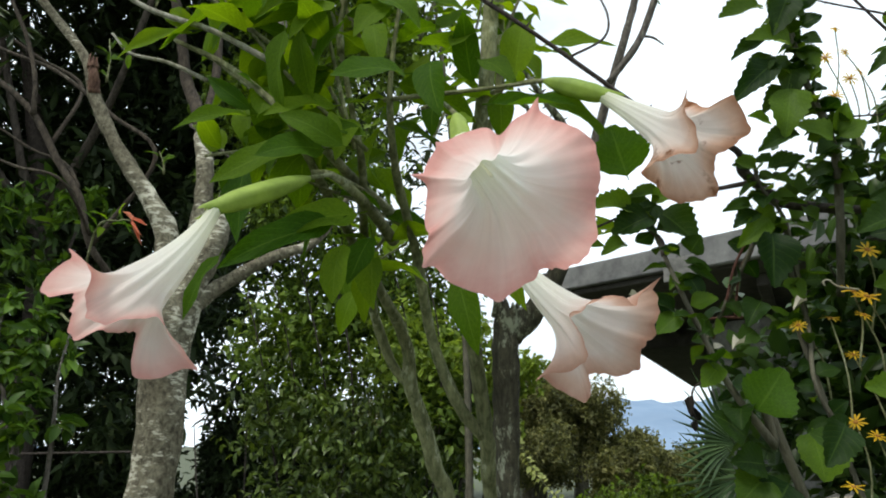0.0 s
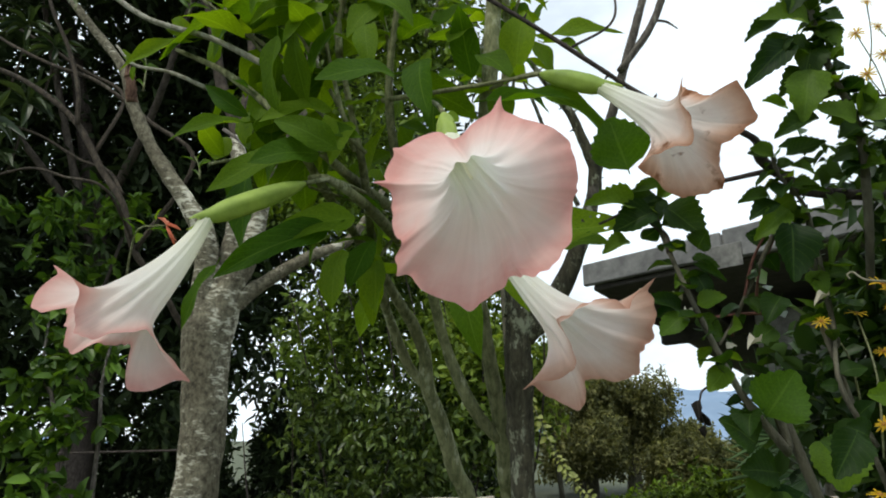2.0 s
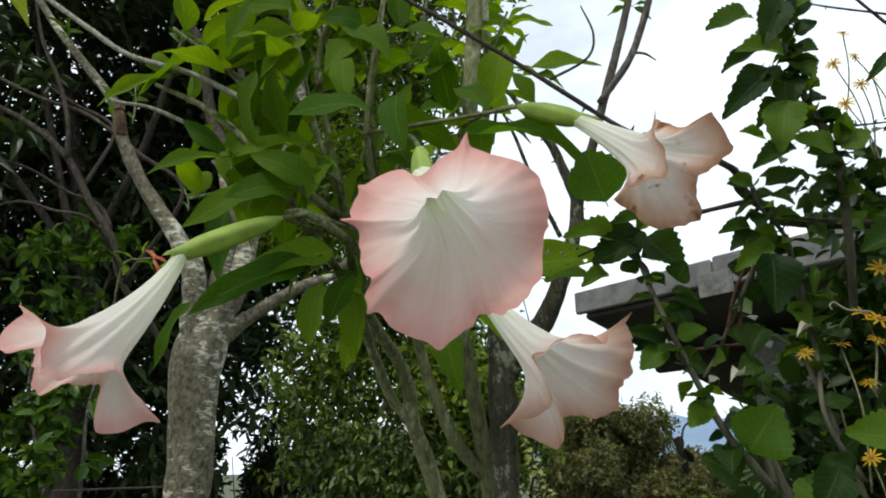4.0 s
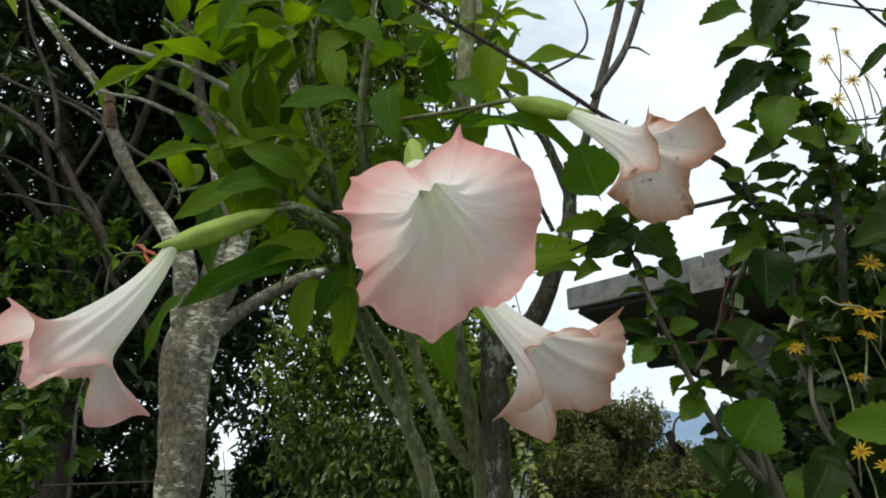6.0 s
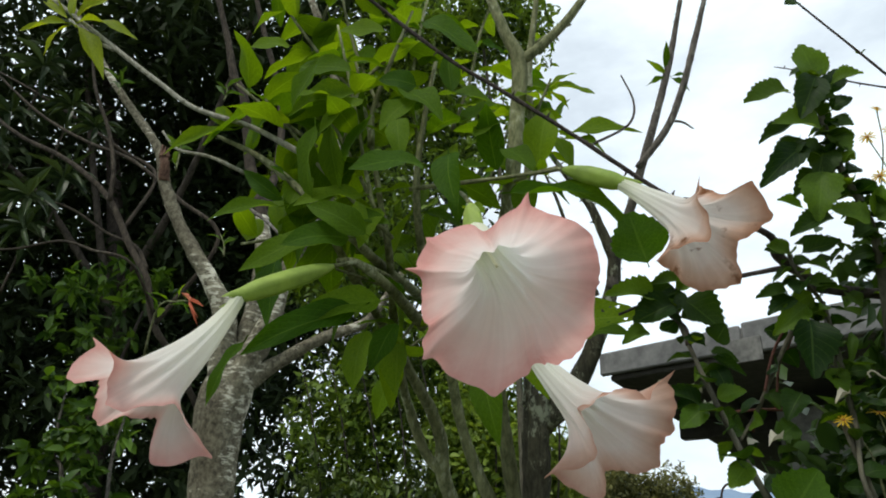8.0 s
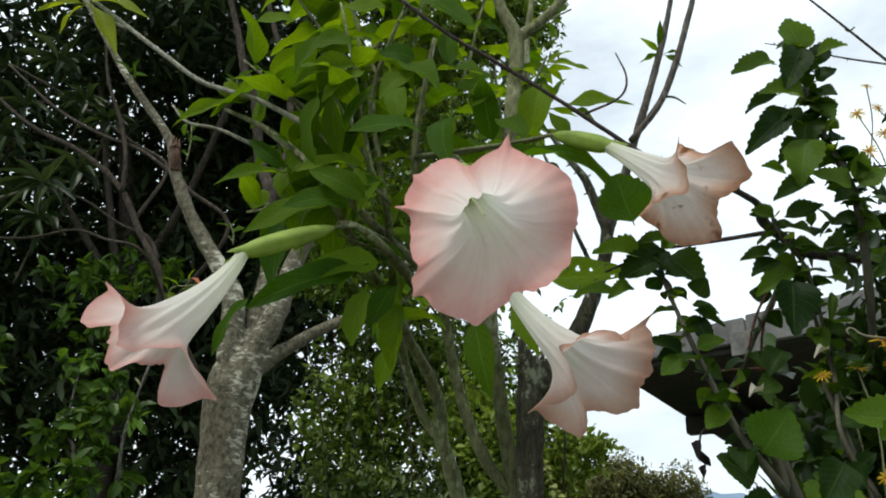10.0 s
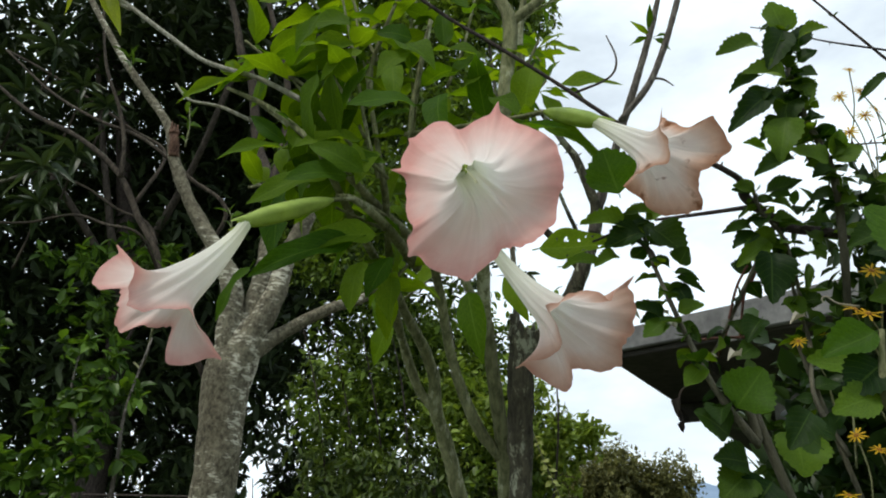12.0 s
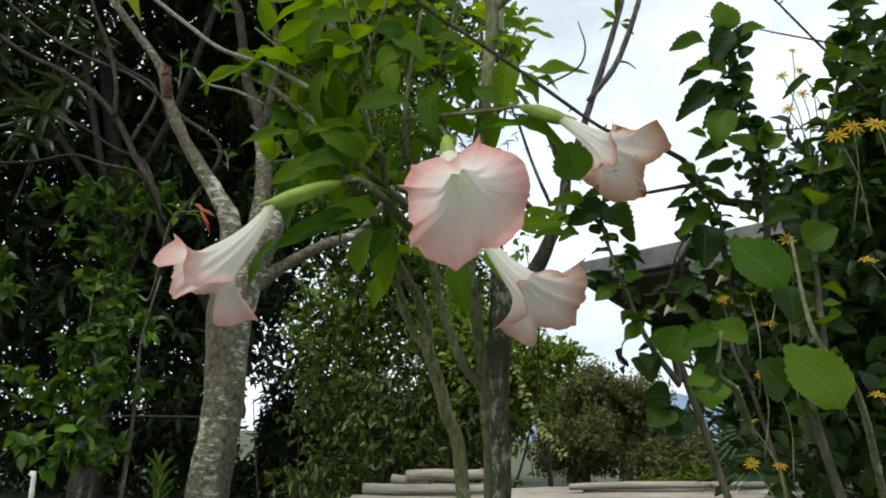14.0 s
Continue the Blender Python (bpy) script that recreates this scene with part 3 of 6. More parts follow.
def corolla(name, base, ctrl, mouth, lobes, mat, seed, throat=0.6, start_r=0.008, r_in=0.021, veins=0.0022, bow=0.52, frill=0.55):
    """A trumpet from base to mouth. lobes, round the rim: (degrees at the throat, degrees at the rim, spread, forward, tail):
    how far the edge spreads from the axis and stands before or behind the mouth, and how long a point it is drawn out to."""
    rnd = random.Random(seed)
    ph = [rnd.uniform(0, 6) for _ in range(4)]
    bm = bmesh.new()
    uv = bm.loops.layers.uv.new("uv")
    base, ctrl, mouth = Vector(base), Vector(ctrl), Vector(mouth)
    nt, nr, na = 16, 22, 288
    ax0 = (mouth - base).normalized()
    f2 = (UP - ax0 * ax0.z).normalized()
    f1 = f2.cross(ax0)
    ribs = [radians(row[1]) for row in lobes if row[4] > 0.002]
    rings = []
    for i in range(nt + 1):
        u = i / nt * throat
        q = base * (1 - u) ** 2 + ctrl * 2 * u * (1 - u) + mouth * u * u
        ax = ((ctrl - base) * (1 - u) + (mouth - ctrl) * u).normalized()
        e2 = (f2 - ax * ax.dot(f2)).normalized()
        e1 = e2.cross(ax)
        ring = []
        for j in range(na):
            a = j / na * math.tau
            v = i / nt
            r = start_r + (r_in - start_r) * (0.35 * v + 0.65 * v ** 1.8)
            r *= 1 + (0.3 + 0.7 * v) * (0.055 * math.cos(10 * a + ph[0]) + 0.035 * math.cos(15 * a + ph[1]))
            ring.append(q + (e1 * math.cos(a) + e2 * math.sin(a)) * r)
        rings.append(ring)
    flare = []
    for j in range(na):
        a = j / na * math.tau
        turn, reach, along = ring_spline(lobes, math.degrees(a))
        turn = radians(turn)
        tail = edge = 0.0
        for row in lobes:
            gap = (a - radians(row[0]) + math.pi) % math.tau - math.pi
            tail += row[4] * math.exp(-(abs(gap) / 0.034) ** 1.4)
        for rib in ribs:
            gap = (turn - rib + math.pi) % math.tau - math.pi
            edge = max(edge, math.exp(-((abs(gap) - 0.07) / 0.05) ** 2))
        out = f1 * math.cos(turn) + f2 * math.sin(turn)
        t0 = rings[-1][j]
        d = (t0 - rings[-3][j]).normalized()
        rim = mouth + out * reach + ax0 * along
        ruffle = frill * (0.0022 * math.sin(9 * a + ph[2]) + 0.0022 * math.sin(17 * a + ph[3]) + 0.0014 * math.sin(31 * a + ph[0]))
        k0 = t0 + d * (rim - t0).length * bow
        flare.append((t0, k0, rim, out, tail, edge, ruffle))
    for i in range(1, nr + 1):
        w = i / nr
        ring = []
        for t0, k0, rim, out, tail, edge, ruffle in flare:
            p = t0 * (1 - w) ** 2 + k0 * 2 * w * (1 - w) + rim * w * w
            p += (ax0 + out * 0.25) * ruffle * w ** 5 + ax0 * (veins * edge * math.sin(math.pi * min(1, w * 1.15)) ** 0.7) + out * (tail * w ** 12)
            p += Vector((noise.noise(p * 24), noise.noise(p * 24 + UP * 9), noise.noise(p * 24 - UP * 7))) * 0.0035 * w
            ring.append(p)
        rings.append(ring)
    rings = [[bm.verts.new(p) for p in ring] for ring in rings]
    n = len(rings) - 1
    vs = [0.5 * min(1, i / nt) + 0.5 * max(0, (i - nt) / nr) for i in range(n + 1)]
    for i in range(n):
        for j in range(na):
            k = (j + 1) % na
            f = bm.faces.new((rings[i][j], rings[i][k], rings[i + 1][k], rings[i + 1][j]))
            for loop, t in zip(f.loops, ((j, i), (j + 1, i), (j + 1, i + 1), (j, i + 1))):
                loop[uv].uv = (t[0] / na, vs[t[1]])
    for loop in bm.faces.new(rings[0][::-1]).loops:
        loop[uv].uv = (0.5, 0.12)
    return part(name, bm, mat)


def calyx(foot, mouth, r, parent, seed, bulge=(0, 0, 0), points=((0, 0.02), (2.2, 0.012))):
    """A green sheath, narrow at its foot, slit into pointed lips at its mouth."""
    bm = bmesh.new()
    foot, mouth = Vector(foot), Vector(mouth)
    d = mouth - foot
    size = d.length
    line = bend([foot, foot + d * 0.35 + Vector(bulge), foot + d * 0.75 + Vector(bulge) * 0.6, mouth], 5)
    rings = []
    for i, (q, a, b) in enumerate(frames(line)):
        u = i / (len(line) - 1)
        rr = r * (0.25 + 0.95 * math.sin(math.pi * min(1, u * 0.85) ** 0.8) ** 0.8) if u < 0.99 else r * 0.62
        ring = []
        for j in range(20):
            w = j / 20 * math.tau
            lip = sum(z * math.exp(-(((w - o + math.pi) % math.tau - math.pi) / 0.5) ** 2) for o, z in points) if u > 0.9 else 0
            rk = rr * (1 + 0.17 * abs(math.cos(2.5 * w)) * math.sin(math.pi * u) + 0.12 * noise.noise(q * 60 + a * math.cos(w) + b * math.sin(w)))
            ring.append(bm.verts.new(q + (a * math.cos(w) + b * math.sin(w)) * rk + d.normalized() * lip))
        rings.append(ring)
    for r0, r1 in zip(rings, rings[1:]):
        for j in range(20):
            bm.faces.new((r0[j], r0[(j + 1) % 20], r1[(j + 1) % 20], r1[j]))
    bm.faces.new(rings[0][::-1])
    return under(part("calyx", bm, M_CALYX), parent)


shrub = thing("angel_trumpet_shrub", (0.03, 1.42, 0.0), "angel's trumpet shrub with pale pink hanging flowers", "shrub")
shrub.location.z = ground_z(shrub.location.x, shrub.location.y)


def trumpet(base, ctrl, mouth, lobes, mat, seed, stalk, label, cal_r=0.016, bulge=(0, 0, 0), **kw):
    """A flower of the shrub: corolla with its calyx and stalk."""
    flower = under(corolla("flower", base, ctrl, mouth, lobes, mat, seed, **kw), shrub)
    flower["label"] = label
    d = (Vector(base) - Vector(stalk[0]))
    calyx(stalk[0], Vector(base) + d.normalized() * 0.012, cal_r, flower, seed, bulge)
    limb("flower_stalk", stalk, [0.0035, 0.0028, 0.003], M_STEM, shrub, sides=7, steps=5)
    return flower


facing = trumpet((0.045, 0.8, 1.884), (0.103, 0.683, 1.770), (0.095, 0.625, 1.746),
                 [(-260, -260, 0.070, -0.005, 0), (-247, -245, 0.071, 0.027, 0), (-239, -240, 0.081, 0.032, 0), (-231, -233, 0.087, 0.040, 0), (-214, -214, 0.081, -0.000, 0.005), (-202, -202, 0.081, -0.004, 0), (-189, -189, 0.077, -0.023, 0.013), (-179, -179, 0.072, -0.025, 0), (-158, -158, 0.073, -0.039, 0),
                  (-143, -140, 0.078, -0.056, 0), (-135, -136, 0.088, -0.054, 0), (-127, -128, 0.092, -0.056, 0.009), (-119, -119, 0.092, -0.042, 0), (-107, -107, 0.090, -0.017, 0), (-94, -94, 0.081, 0.008, 0), (-80, -80, 0.064, 0.021, 0), (-55, -55, 0.046, 0.036, 0.003), (-40, -40, 0.052, 0.043, 0),
                  (-24, -24, 0.061, 0.037, 0), (-14, -14, 0.073, 0.019, 0), (-6, -6, 0.078, -0.014, 0), (6, 6, 0.088, -0.039, 0.004), (22, 22, 0.092, -0.042, 0), (44, 44, 0.088, -0.045, 0), (67, 67, 0.077, -0.032, 0), (84, 84, 0.078, -0.016, 0.014)],
                 M_PETAL, 3, [(0.034, 0.83, 1.941), (0.012, 0.88, 1.984), (-0.021, 0.95, 2.015)], "open pink trumpet flower facing outward", 0.009, throat=0.34, start_r=0.017, r_in=0.024, veins=0.0018, bow=0.36, frill=0.8)
limb("style", [(0.056, 0.777, 1.862), (0.066, 0.755, 1.842), (0.076, 0.729, 1.818)], [0.0012, 0.001, 0.0018], M_PETAL, facing, "pale green style in the throat", 7, 4, 0.0)
trumpet((0.075, 0.91, 1.812), (0.145, 0.868, 1.7), (0.193, 0.82, 1.668),
        [(-179, -179, 0.057, 0.008, 0), (-150, -150, 0.056, 0.020, 0), (-132, -132, 0.080, -0.003, 0.016), (-113, -113, 0.072, 0.013, 0), (-90, -90, 0.062, 0.027, 0.005), (-61, -61, 0.054, -0.003, 0), (-34, -34, 0.061, 0.016, 0), (-18, -18, 0.062, 0.022, 0.004), (9, 9, 0.055, 0.012, 0), (27, 27, 0.054, 0.019, 0),
         (51, 51, 0.061, 0.013, 0), (79, 79, 0.066, 0.0, 0.02), (89, 89, 0.046, 0.006, 0), (104, 104, 0.049, -0.003, 0), (127, 127, 0.049, -0.012, 0), (144, 144, 0.052, -0.015, 0), (162, 162, 0.056, -0.011, 0), (173, 173, 0.062, -0.014, 0.003)],
        M_PETAL_TAN, 5, [(0.039, 0.95, 1.848), (0.015, 0.98, 1.875), (-0.012, 1.02, 1.898)], "pink trumpet flower hanging sideways", 0.011, throat=0.6, r_in=0.021)
trumpet((0.218, 0.89, 1.992), (0.265, 0.873, 1.949), (0.316, 0.84, 1.888),
        [(-195, -195, 0.063, -0.012, 0), (-181, -181, 0.066, 0.011, 0), (-168, -168, 0.065, 0.024, 0), (-149, -149, 0.058, 0.001, 0), (-117, -117, 0.065, -0.025, 0.005), (-88, -88, 0.058, -0.015, 0), (-70, -70, 0.065, -0.003, 0), (-45, -45, 0.065, 0.015, 0), (-20, -20, 0.067, 0.026, 0.005), (-1, -1, 0.058, 0.007, 0),
         (21, 21, 0.062, -0.001, 0), (37, 37, 0.074, 0.010, 0), (49, 49, 0.085, 0.013, 0.004), (58, 58, 0.089, -0.003, 0), (67, 69, 0.085, -0.024, 0.004), (78, 74, 0.057, -0.028, 0), (110, 110, 0.043, -0.033, 0), (146, 146, 0.055, -0.030, 0.02)],
        M_PETAL_OLD, 7, [(0.148, 0.92, 2.033), (0.119, 0.97, 2.06), (0.076, 1, 2.062)], "pink trumpet flower with browning lobes", 0.0095, throat=0.6, r_in=0.019)
trumpet((-0.264, 0.855, 1.839), (-0.288, 0.832, 1.757), (-0.353, 0.79, 1.691),
        [(-318, -318, 0.058, -0.022, 0), (-307, -318, 0.080, -0.020, 0.02), (-281, -281, 0.061, 0.017, 0), (-249, -249, 0.040, -0.002, 0), (-219, -219, 0.042, 0.011, 0), (-184, -182, 0.055, 0.024, 0.005), (-173, -174, 0.061, 0.006, 0), (-155, -155, 0.056, -0.008, 0), (-122, -122, 0.049, -0.013, 0), (-97, -96, 0.069, 0.021, 0),
         (-87, -86, 0.089, 0.014, 0), (-77, -80, 0.102, -0.021, 0.018), (-61, -61, 0.078, -0.024, 0), (-44, -44, 0.060, -0.028, 0), (-26, -26, 0.054, -0.010, 0), (-11, -11, 0.052, 0.012, 0), (15, 17, 0.040, 0.013, 0), (34, 40, 0.044, -0.004, 0)],
        M_PETAL, 9, [(-0.17, 0.93, 1.906), (-0.149, 0.98, 1.929), (-0.121, 1.05, 1.933)], "pale pink trumpet flower seen from its side", 0.0105, throat=0.66, r_in=0.026)

# stems of the shrub
limb("stem", [shrub.location, (0.02, 1.5, 0.9), (-0.018, 1.5, 1.402), (-0.05, 1.47, 1.519), (-0.074, 1.45, 1.608), (-0.094, 1.42, 1.676), (-0.096, 1.4, 1.734), (-0.113, 1.36, 1.787), (-0.139, 1.3, 1.839), (-0.15, 1.22, 1.886), (-0.125, 1.05, 1.97), (-0.135, 1.02, 2.04), (-0.165, 1.02, 2.18), (-0.205, 1.03, 2.34)],
     [0.024, 0.019, 0.0165, 0.0155, 0.015, 0.0145, 0.0125, 0.011, 0.0095, 0.008, 0.006, 0.005, 0.0035, 0.0025], M_STEM, shrub, "grey-green stem", 12, 6, 0.16, 40.0)
limb("stem", [(-0.094, 1.42, 1.672), (-0.126, 1.41, 1.707), (-0.151, 1.38, 1.774), (-0.162, 1.33, 1.831), (-0.162, 1.28, 1.861), (-0.17, 1.2, 1.901), (-0.19, 1.05, 1.95), (-0.217, 0.96, 2.016)],
     [0.011, 0.01, 0.0095, 0.009, 0.0085, 0.008, 0.007, 0.006], M_STEM, shrub, "grey-green stem", 11, 6, 0.16, 40.0)
limb("stem", [shrub.location + Vector((0.05, -0.04, 0)), (0.07, 1.38, 0.8), (0.064, 1.36, 1.413), (0.058, 1.34, 1.514), (0.054, 1.32, 1.585), (0.042, 1.3, 1.676), (0.03, 1.28, 1.77), (0.023, 1.24, 1.85), (0.03, 1.18, 1.96), (0.064, 1.10, 2.107), (0.076, 1.10, 2.251), (0.080, 1.10, 2.360), (0.051, 1.10, 2.441), (0.025, 1.10, 2.526), (0.002, 1.10, 2.600)],
     [0.02, 0.017, 0.0145, 0.014, 0.0135, 0.013, 0.0125, 0.0125, 0.013, 0.0135, 0.014, 0.0145, 0.011, 0.009, 0.007], M_STEM, shrub, "grey-green stem", 12, 6, 0.16, 40.0)
limb("stem", [(0.05, 1.32, 1.575), (0.014, 1.3, 1.615), (-0.017, 1.28, 1.681), (-0.039, 1.26, 1.748), (-0.05, 1.22, 1.821), (-0.059, 1.18, 1.882), (-0.076, 1.08, 1.97), (-0.076, 1, 2.055), (-0.07, 1, 2.172), (-0.054, 1, 2.295)],
     [0.011, 0.0105, 0.01, 0.0095, 0.009, 0.008, 0.0065, 0.0045, 0.0035, 0.0025], M_STEM, shrub, "grey-green stem", 11, 6, 0.16, 40.0)
limb("cut_branch", [(0.021, 1.25, 1.823), (-0.004, 1.235, 1.862), (-0.024, 1.22, 1.91)], [0.009, 0.008, 0.0075], M_STEM, shrub, "short cut-off branch", 9, 4, 0.16, 40.0)
limb("branch", [(0.080, 1.10, 2.358), (0.123, 1.10, 2.394), (0.166, 1.10, 2.441), (0.199, 1.10, 2.490), (0.232, 1.10, 2.540)], [0.0105, 0.009, 0.008, 0.007, 0.005], M_STEM, shrub, "", 9)
limb("branch", [(0.035, 1.17, 1.98), (0.085, 1.16, 2.137), (0.095, 1.16, 2.290), (0.095, 1.16, 2.392), (0.107, 1.16, 2.500), (0.122, 1.16, 2.644)], [0.007, 0.007, 0.0075, 0.007, 0.006, 0.004], M_STEM, shrub, "", 9)
limb("branch", [(-0.093, 1.3, 1.959), (-0.143, 1.1, 1.965), (-0.159, 1, 1.967), (-0.217, 0.96, 2.016), (-0.322, 0.98, 2.113), (-0.425, 1, 2.179)], [0.01, 0.0085, 0.0068, 0.006, 0.005, 0.0035], M_STEM, shrub, "green-brown side branch")
limb("branch", [(-0.098, 1.2, 1.897), (-0.119, 1.05, 1.913), (-0.151, 0.98, 1.928), (-0.173, 0.95, 1.922)], [0.01, 0.008, 0.006, 0.004], M_STEM, shrub)
limb("branch", [(-0.085, 1, 2.058), (0.011, 0.98, 2.054), (0.094, 0.95, 2.044), (0.159, 0.92, 2.035)], [0.004, 0.0034, 0.003, 0.0028], M_STEM, shrub)
limb("branch", [(-0.16, 1.02, 2.151), (-0.161, 1.02, 2.224), (-0.124, 1, 2.327), (-0.098, 1, 2.41)], [0.006, 0.005, 0.0035, 0.002], M_STEM, shrub)

limb("branch", [(-0.259, 0.97, 2.117), (-0.355, 0.98, 2.179), (-0.466, 0.98, 2.226), (-0.549, 0.98, 2.289), (-0.632, 0.98, 2.356), (-0.844, 0.98, 2.53)],
     [0.005, 0.0045, 0.0042, 0.0045, 0.0045, 0.004], M_PALE, shrub, "pale thin branch")
limb("branch", [(-0.365, 1, 2.104), (-0.432, 1, 2.139), (-0.497, 1, 2.159), (-0.532, 1, 2.197)], [0.004, 0.003, 0.0025, 0.002], M_PALE, shrub, "pale thin branch")

# the shrub's larger leaves, foot to tip
pick = random.Random(4)


def bl(base, tip, width, roll=0.0):
    return place_leaf(pick.choice(BROAD), base, tip, width, (roll - 55) * 0.5, shrub, "leaf", (pick.uniform(-0.3, 0.3), -1.0, 0.5))


bl((-0.37, 0.98, 2.181), (-0.485, 0.93, 2.132), 0.03, 20)
bl((-0.369, 0.98, 2.179), (-0.461, 1, 2.242), 0.035, -10)
bl((-0.259, 0.95, 2.015), (-0.348, 0.88, 1.985), 0.032, 30)
bl((-0.261, 0.95, 2.017), (-0.338, 0.93, 2.072), 0.03, -20)
bl((-0.26, 0.95, 2.01), (-0.253, 1, 2.104), 0.05, 60)
bl((-0.212, 0.9, 2.134), (-0.23, 0.92, 2.009), 0.05, 80)
bl((-0.194, 0.92, 2.145), (-0.192, 0.95, 2.026), 0.045, 95)
bl((-0.023, 0.86, 2.017), (-0.106, 0.78, 1.986), 0.062, 60)
bl((-0.004, 0.87, 2.049), (0.007, 0.82, 1.949), 0.052, 80)
bl((-0.086, 0.9, 2.129), (-0.07, 0.86, 2.042), 0.04, 85)
bl((-0.13, 0.98, 1.868), (-0.266, 0.88, 1.785), 0.055, 30)
bl((-0.105, 1, 1.881), (-0.215, 0.92, 1.84), 0.06, 20)
bl((-0.278, 0.92, 1.806), (-0.322, 0.9, 1.714), 0.03, 60)
bl((-0.177, 0.96, 1.973), (-0.301, 0.9, 1.905), 0.055, 25)
bl((-0.148, 0.95, 1.958), (-0.227, 0.88, 1.935), 0.06, 40)
bl((-0.117, 0.93, 1.947), (-0.21, 0.9, 1.999), 0.05, 20)
bl((-0.136, 1, 1.842), (-0.149, 0.97, 1.746), 0.06, 75)
bl((-0.102, 1.05, 1.862), (-0.134, 1, 1.786), 0.05, 60)
bl((0.064, 0.9, 1.99), (0.178, 0.85, 1.972), 0.026, 50)
bl((0.128, 0.93, 2.028), (0.243, 0.9, 1.942), 0.034, 45)
bl((0.148, 1.1, 2.202), (0.275, 1.05, 2.181), 0.042, 50)
bl((0.148, 1.1, 2.197), (0.221, 1.05, 2.15), 0.03, 20)
bl((0.133, 1.15, 2.333), (0.21, 1.1, 2.3), 0.036, 40)
bl((0.128, 1.15, 2.333), (0.18, 1.15, 2.374), 0.03, -10)
bl((0.117, 1.15, 2.311), (0.125, 1.1, 2.199), 0.04, 80)
bl((0.053, 1, 2.125), (0.113, 0.95, 2.058), 0.045, 60)
bl((0.014, 0.98, 2.127), (0.057, 0.98, 2.17), 0.05, 30)
bl((-0.011, 0.98, 2.158), (0.049, 0.98, 2.2), 0.05, 30)
bl((-0.024, 1, 2.223), (-0.033, 1, 2.318), 0.04, 80)
bl((-0.064, 0.95, 2.193), (-0.114, 0.9, 2.127), 0.055, 40)
bl((-0.064, 0.95, 2.212), (-0.123, 0.92, 2.217), 0.05, 20)
bl((-0.139, 0.92, 2.181), (-0.211, 0.9, 2.12), 0.05, 50)
bl((-0.148, 0.92, 2.191), (-0.264, 0.9, 2.163), 0.05, 35)
bl((-0.158, 0.92, 2.222), (-0.265, 0.92, 2.265), 0.045, 20)
bl((-0.195, 0.85, 2.197), (-0.217, 0.82, 2.107), 0.03, 60)
place_leaf(EATEN, (0.125, 1, 1.843), (0.241, 0.95, 1.837), 0.06, 0, shrub, "leaf", (0, -1, 0.3))
bl((0.161, 1.05, 1.834), (0.22, 1, 1.836), 0.045, 55)
bl((0.082, 1.05, 1.836), (0.108, 1, 1.746), 0.04, 80)
bl((0.019, 1.05, 1.809), (0.046, 1, 1.687), 0.05, 85)
bl((-0.117, 1.1, 1.86), (-0.107, 1.05, 1.754), 0.05, 80)
bl((-0.262, 0.9, 2.272), (-0.312, 0.86, 2.251), 0.045, 30)
bl((-0.075, 0.95, 2.339), (0.03, 0.9, 2.256), 0.055, 40)
bl((-0.121, 0.95, 2.321), (-0.199, 0.92, 2.327), 0.055, 40)
bl((-0.186, 0.92, 2.183), (-0.242, 0.88, 2.17), 0.04, 70)
bl((-0.106, 0.95, 2.219), (-0.017, 0.9, 2.134), 0.06, 30)
bl((-0.032, 1.05, 2.238), (0.046, 1, 2.203), 0.035, 20)
bl((0.023, 0.86, 1.947), (0.052, 0.8, 1.927), 0.028, 60)

limb("branch", [(-0.656, 0.98, 2.370), (-0.712, 0.98, 2.405), (-0.768, 0.98, 2.455)], [0.004, 0.0035, 0.0025], M_PALE, shrub, "pale thin branch", 7, 4)
for tip, w in (((-0.852, 0.95, 2.428), 0.03), ((-0.815, 0.97, 2.385), 0.028), ((-0.606, 0.95, 2.414), 0.028), ((-0.643, 0.96, 2.316), 0.036), ((-0.770, 0.97, 2.564), 0.034), ((-0.882, 1.00, 2.564), 0.03), ((-0.707, 1.00, 2.549), 0.03)):
    place_leaf(BROAD_BACKLIT[int(w * 1000) % 3], (-0.760, 0.98, 2.443), tip, w, pick.uniform(-25, 25), shrub, "leaf", (0, -0.8, 0.6))
bl((-0.497, 1, 2.159), (-0.498, 1, 2.132), 0.012, 60)
bl((-0.492, 1, 2.158), (-0.528, 1, 2.194), 0.012, 20)
rs = random.Random(11)
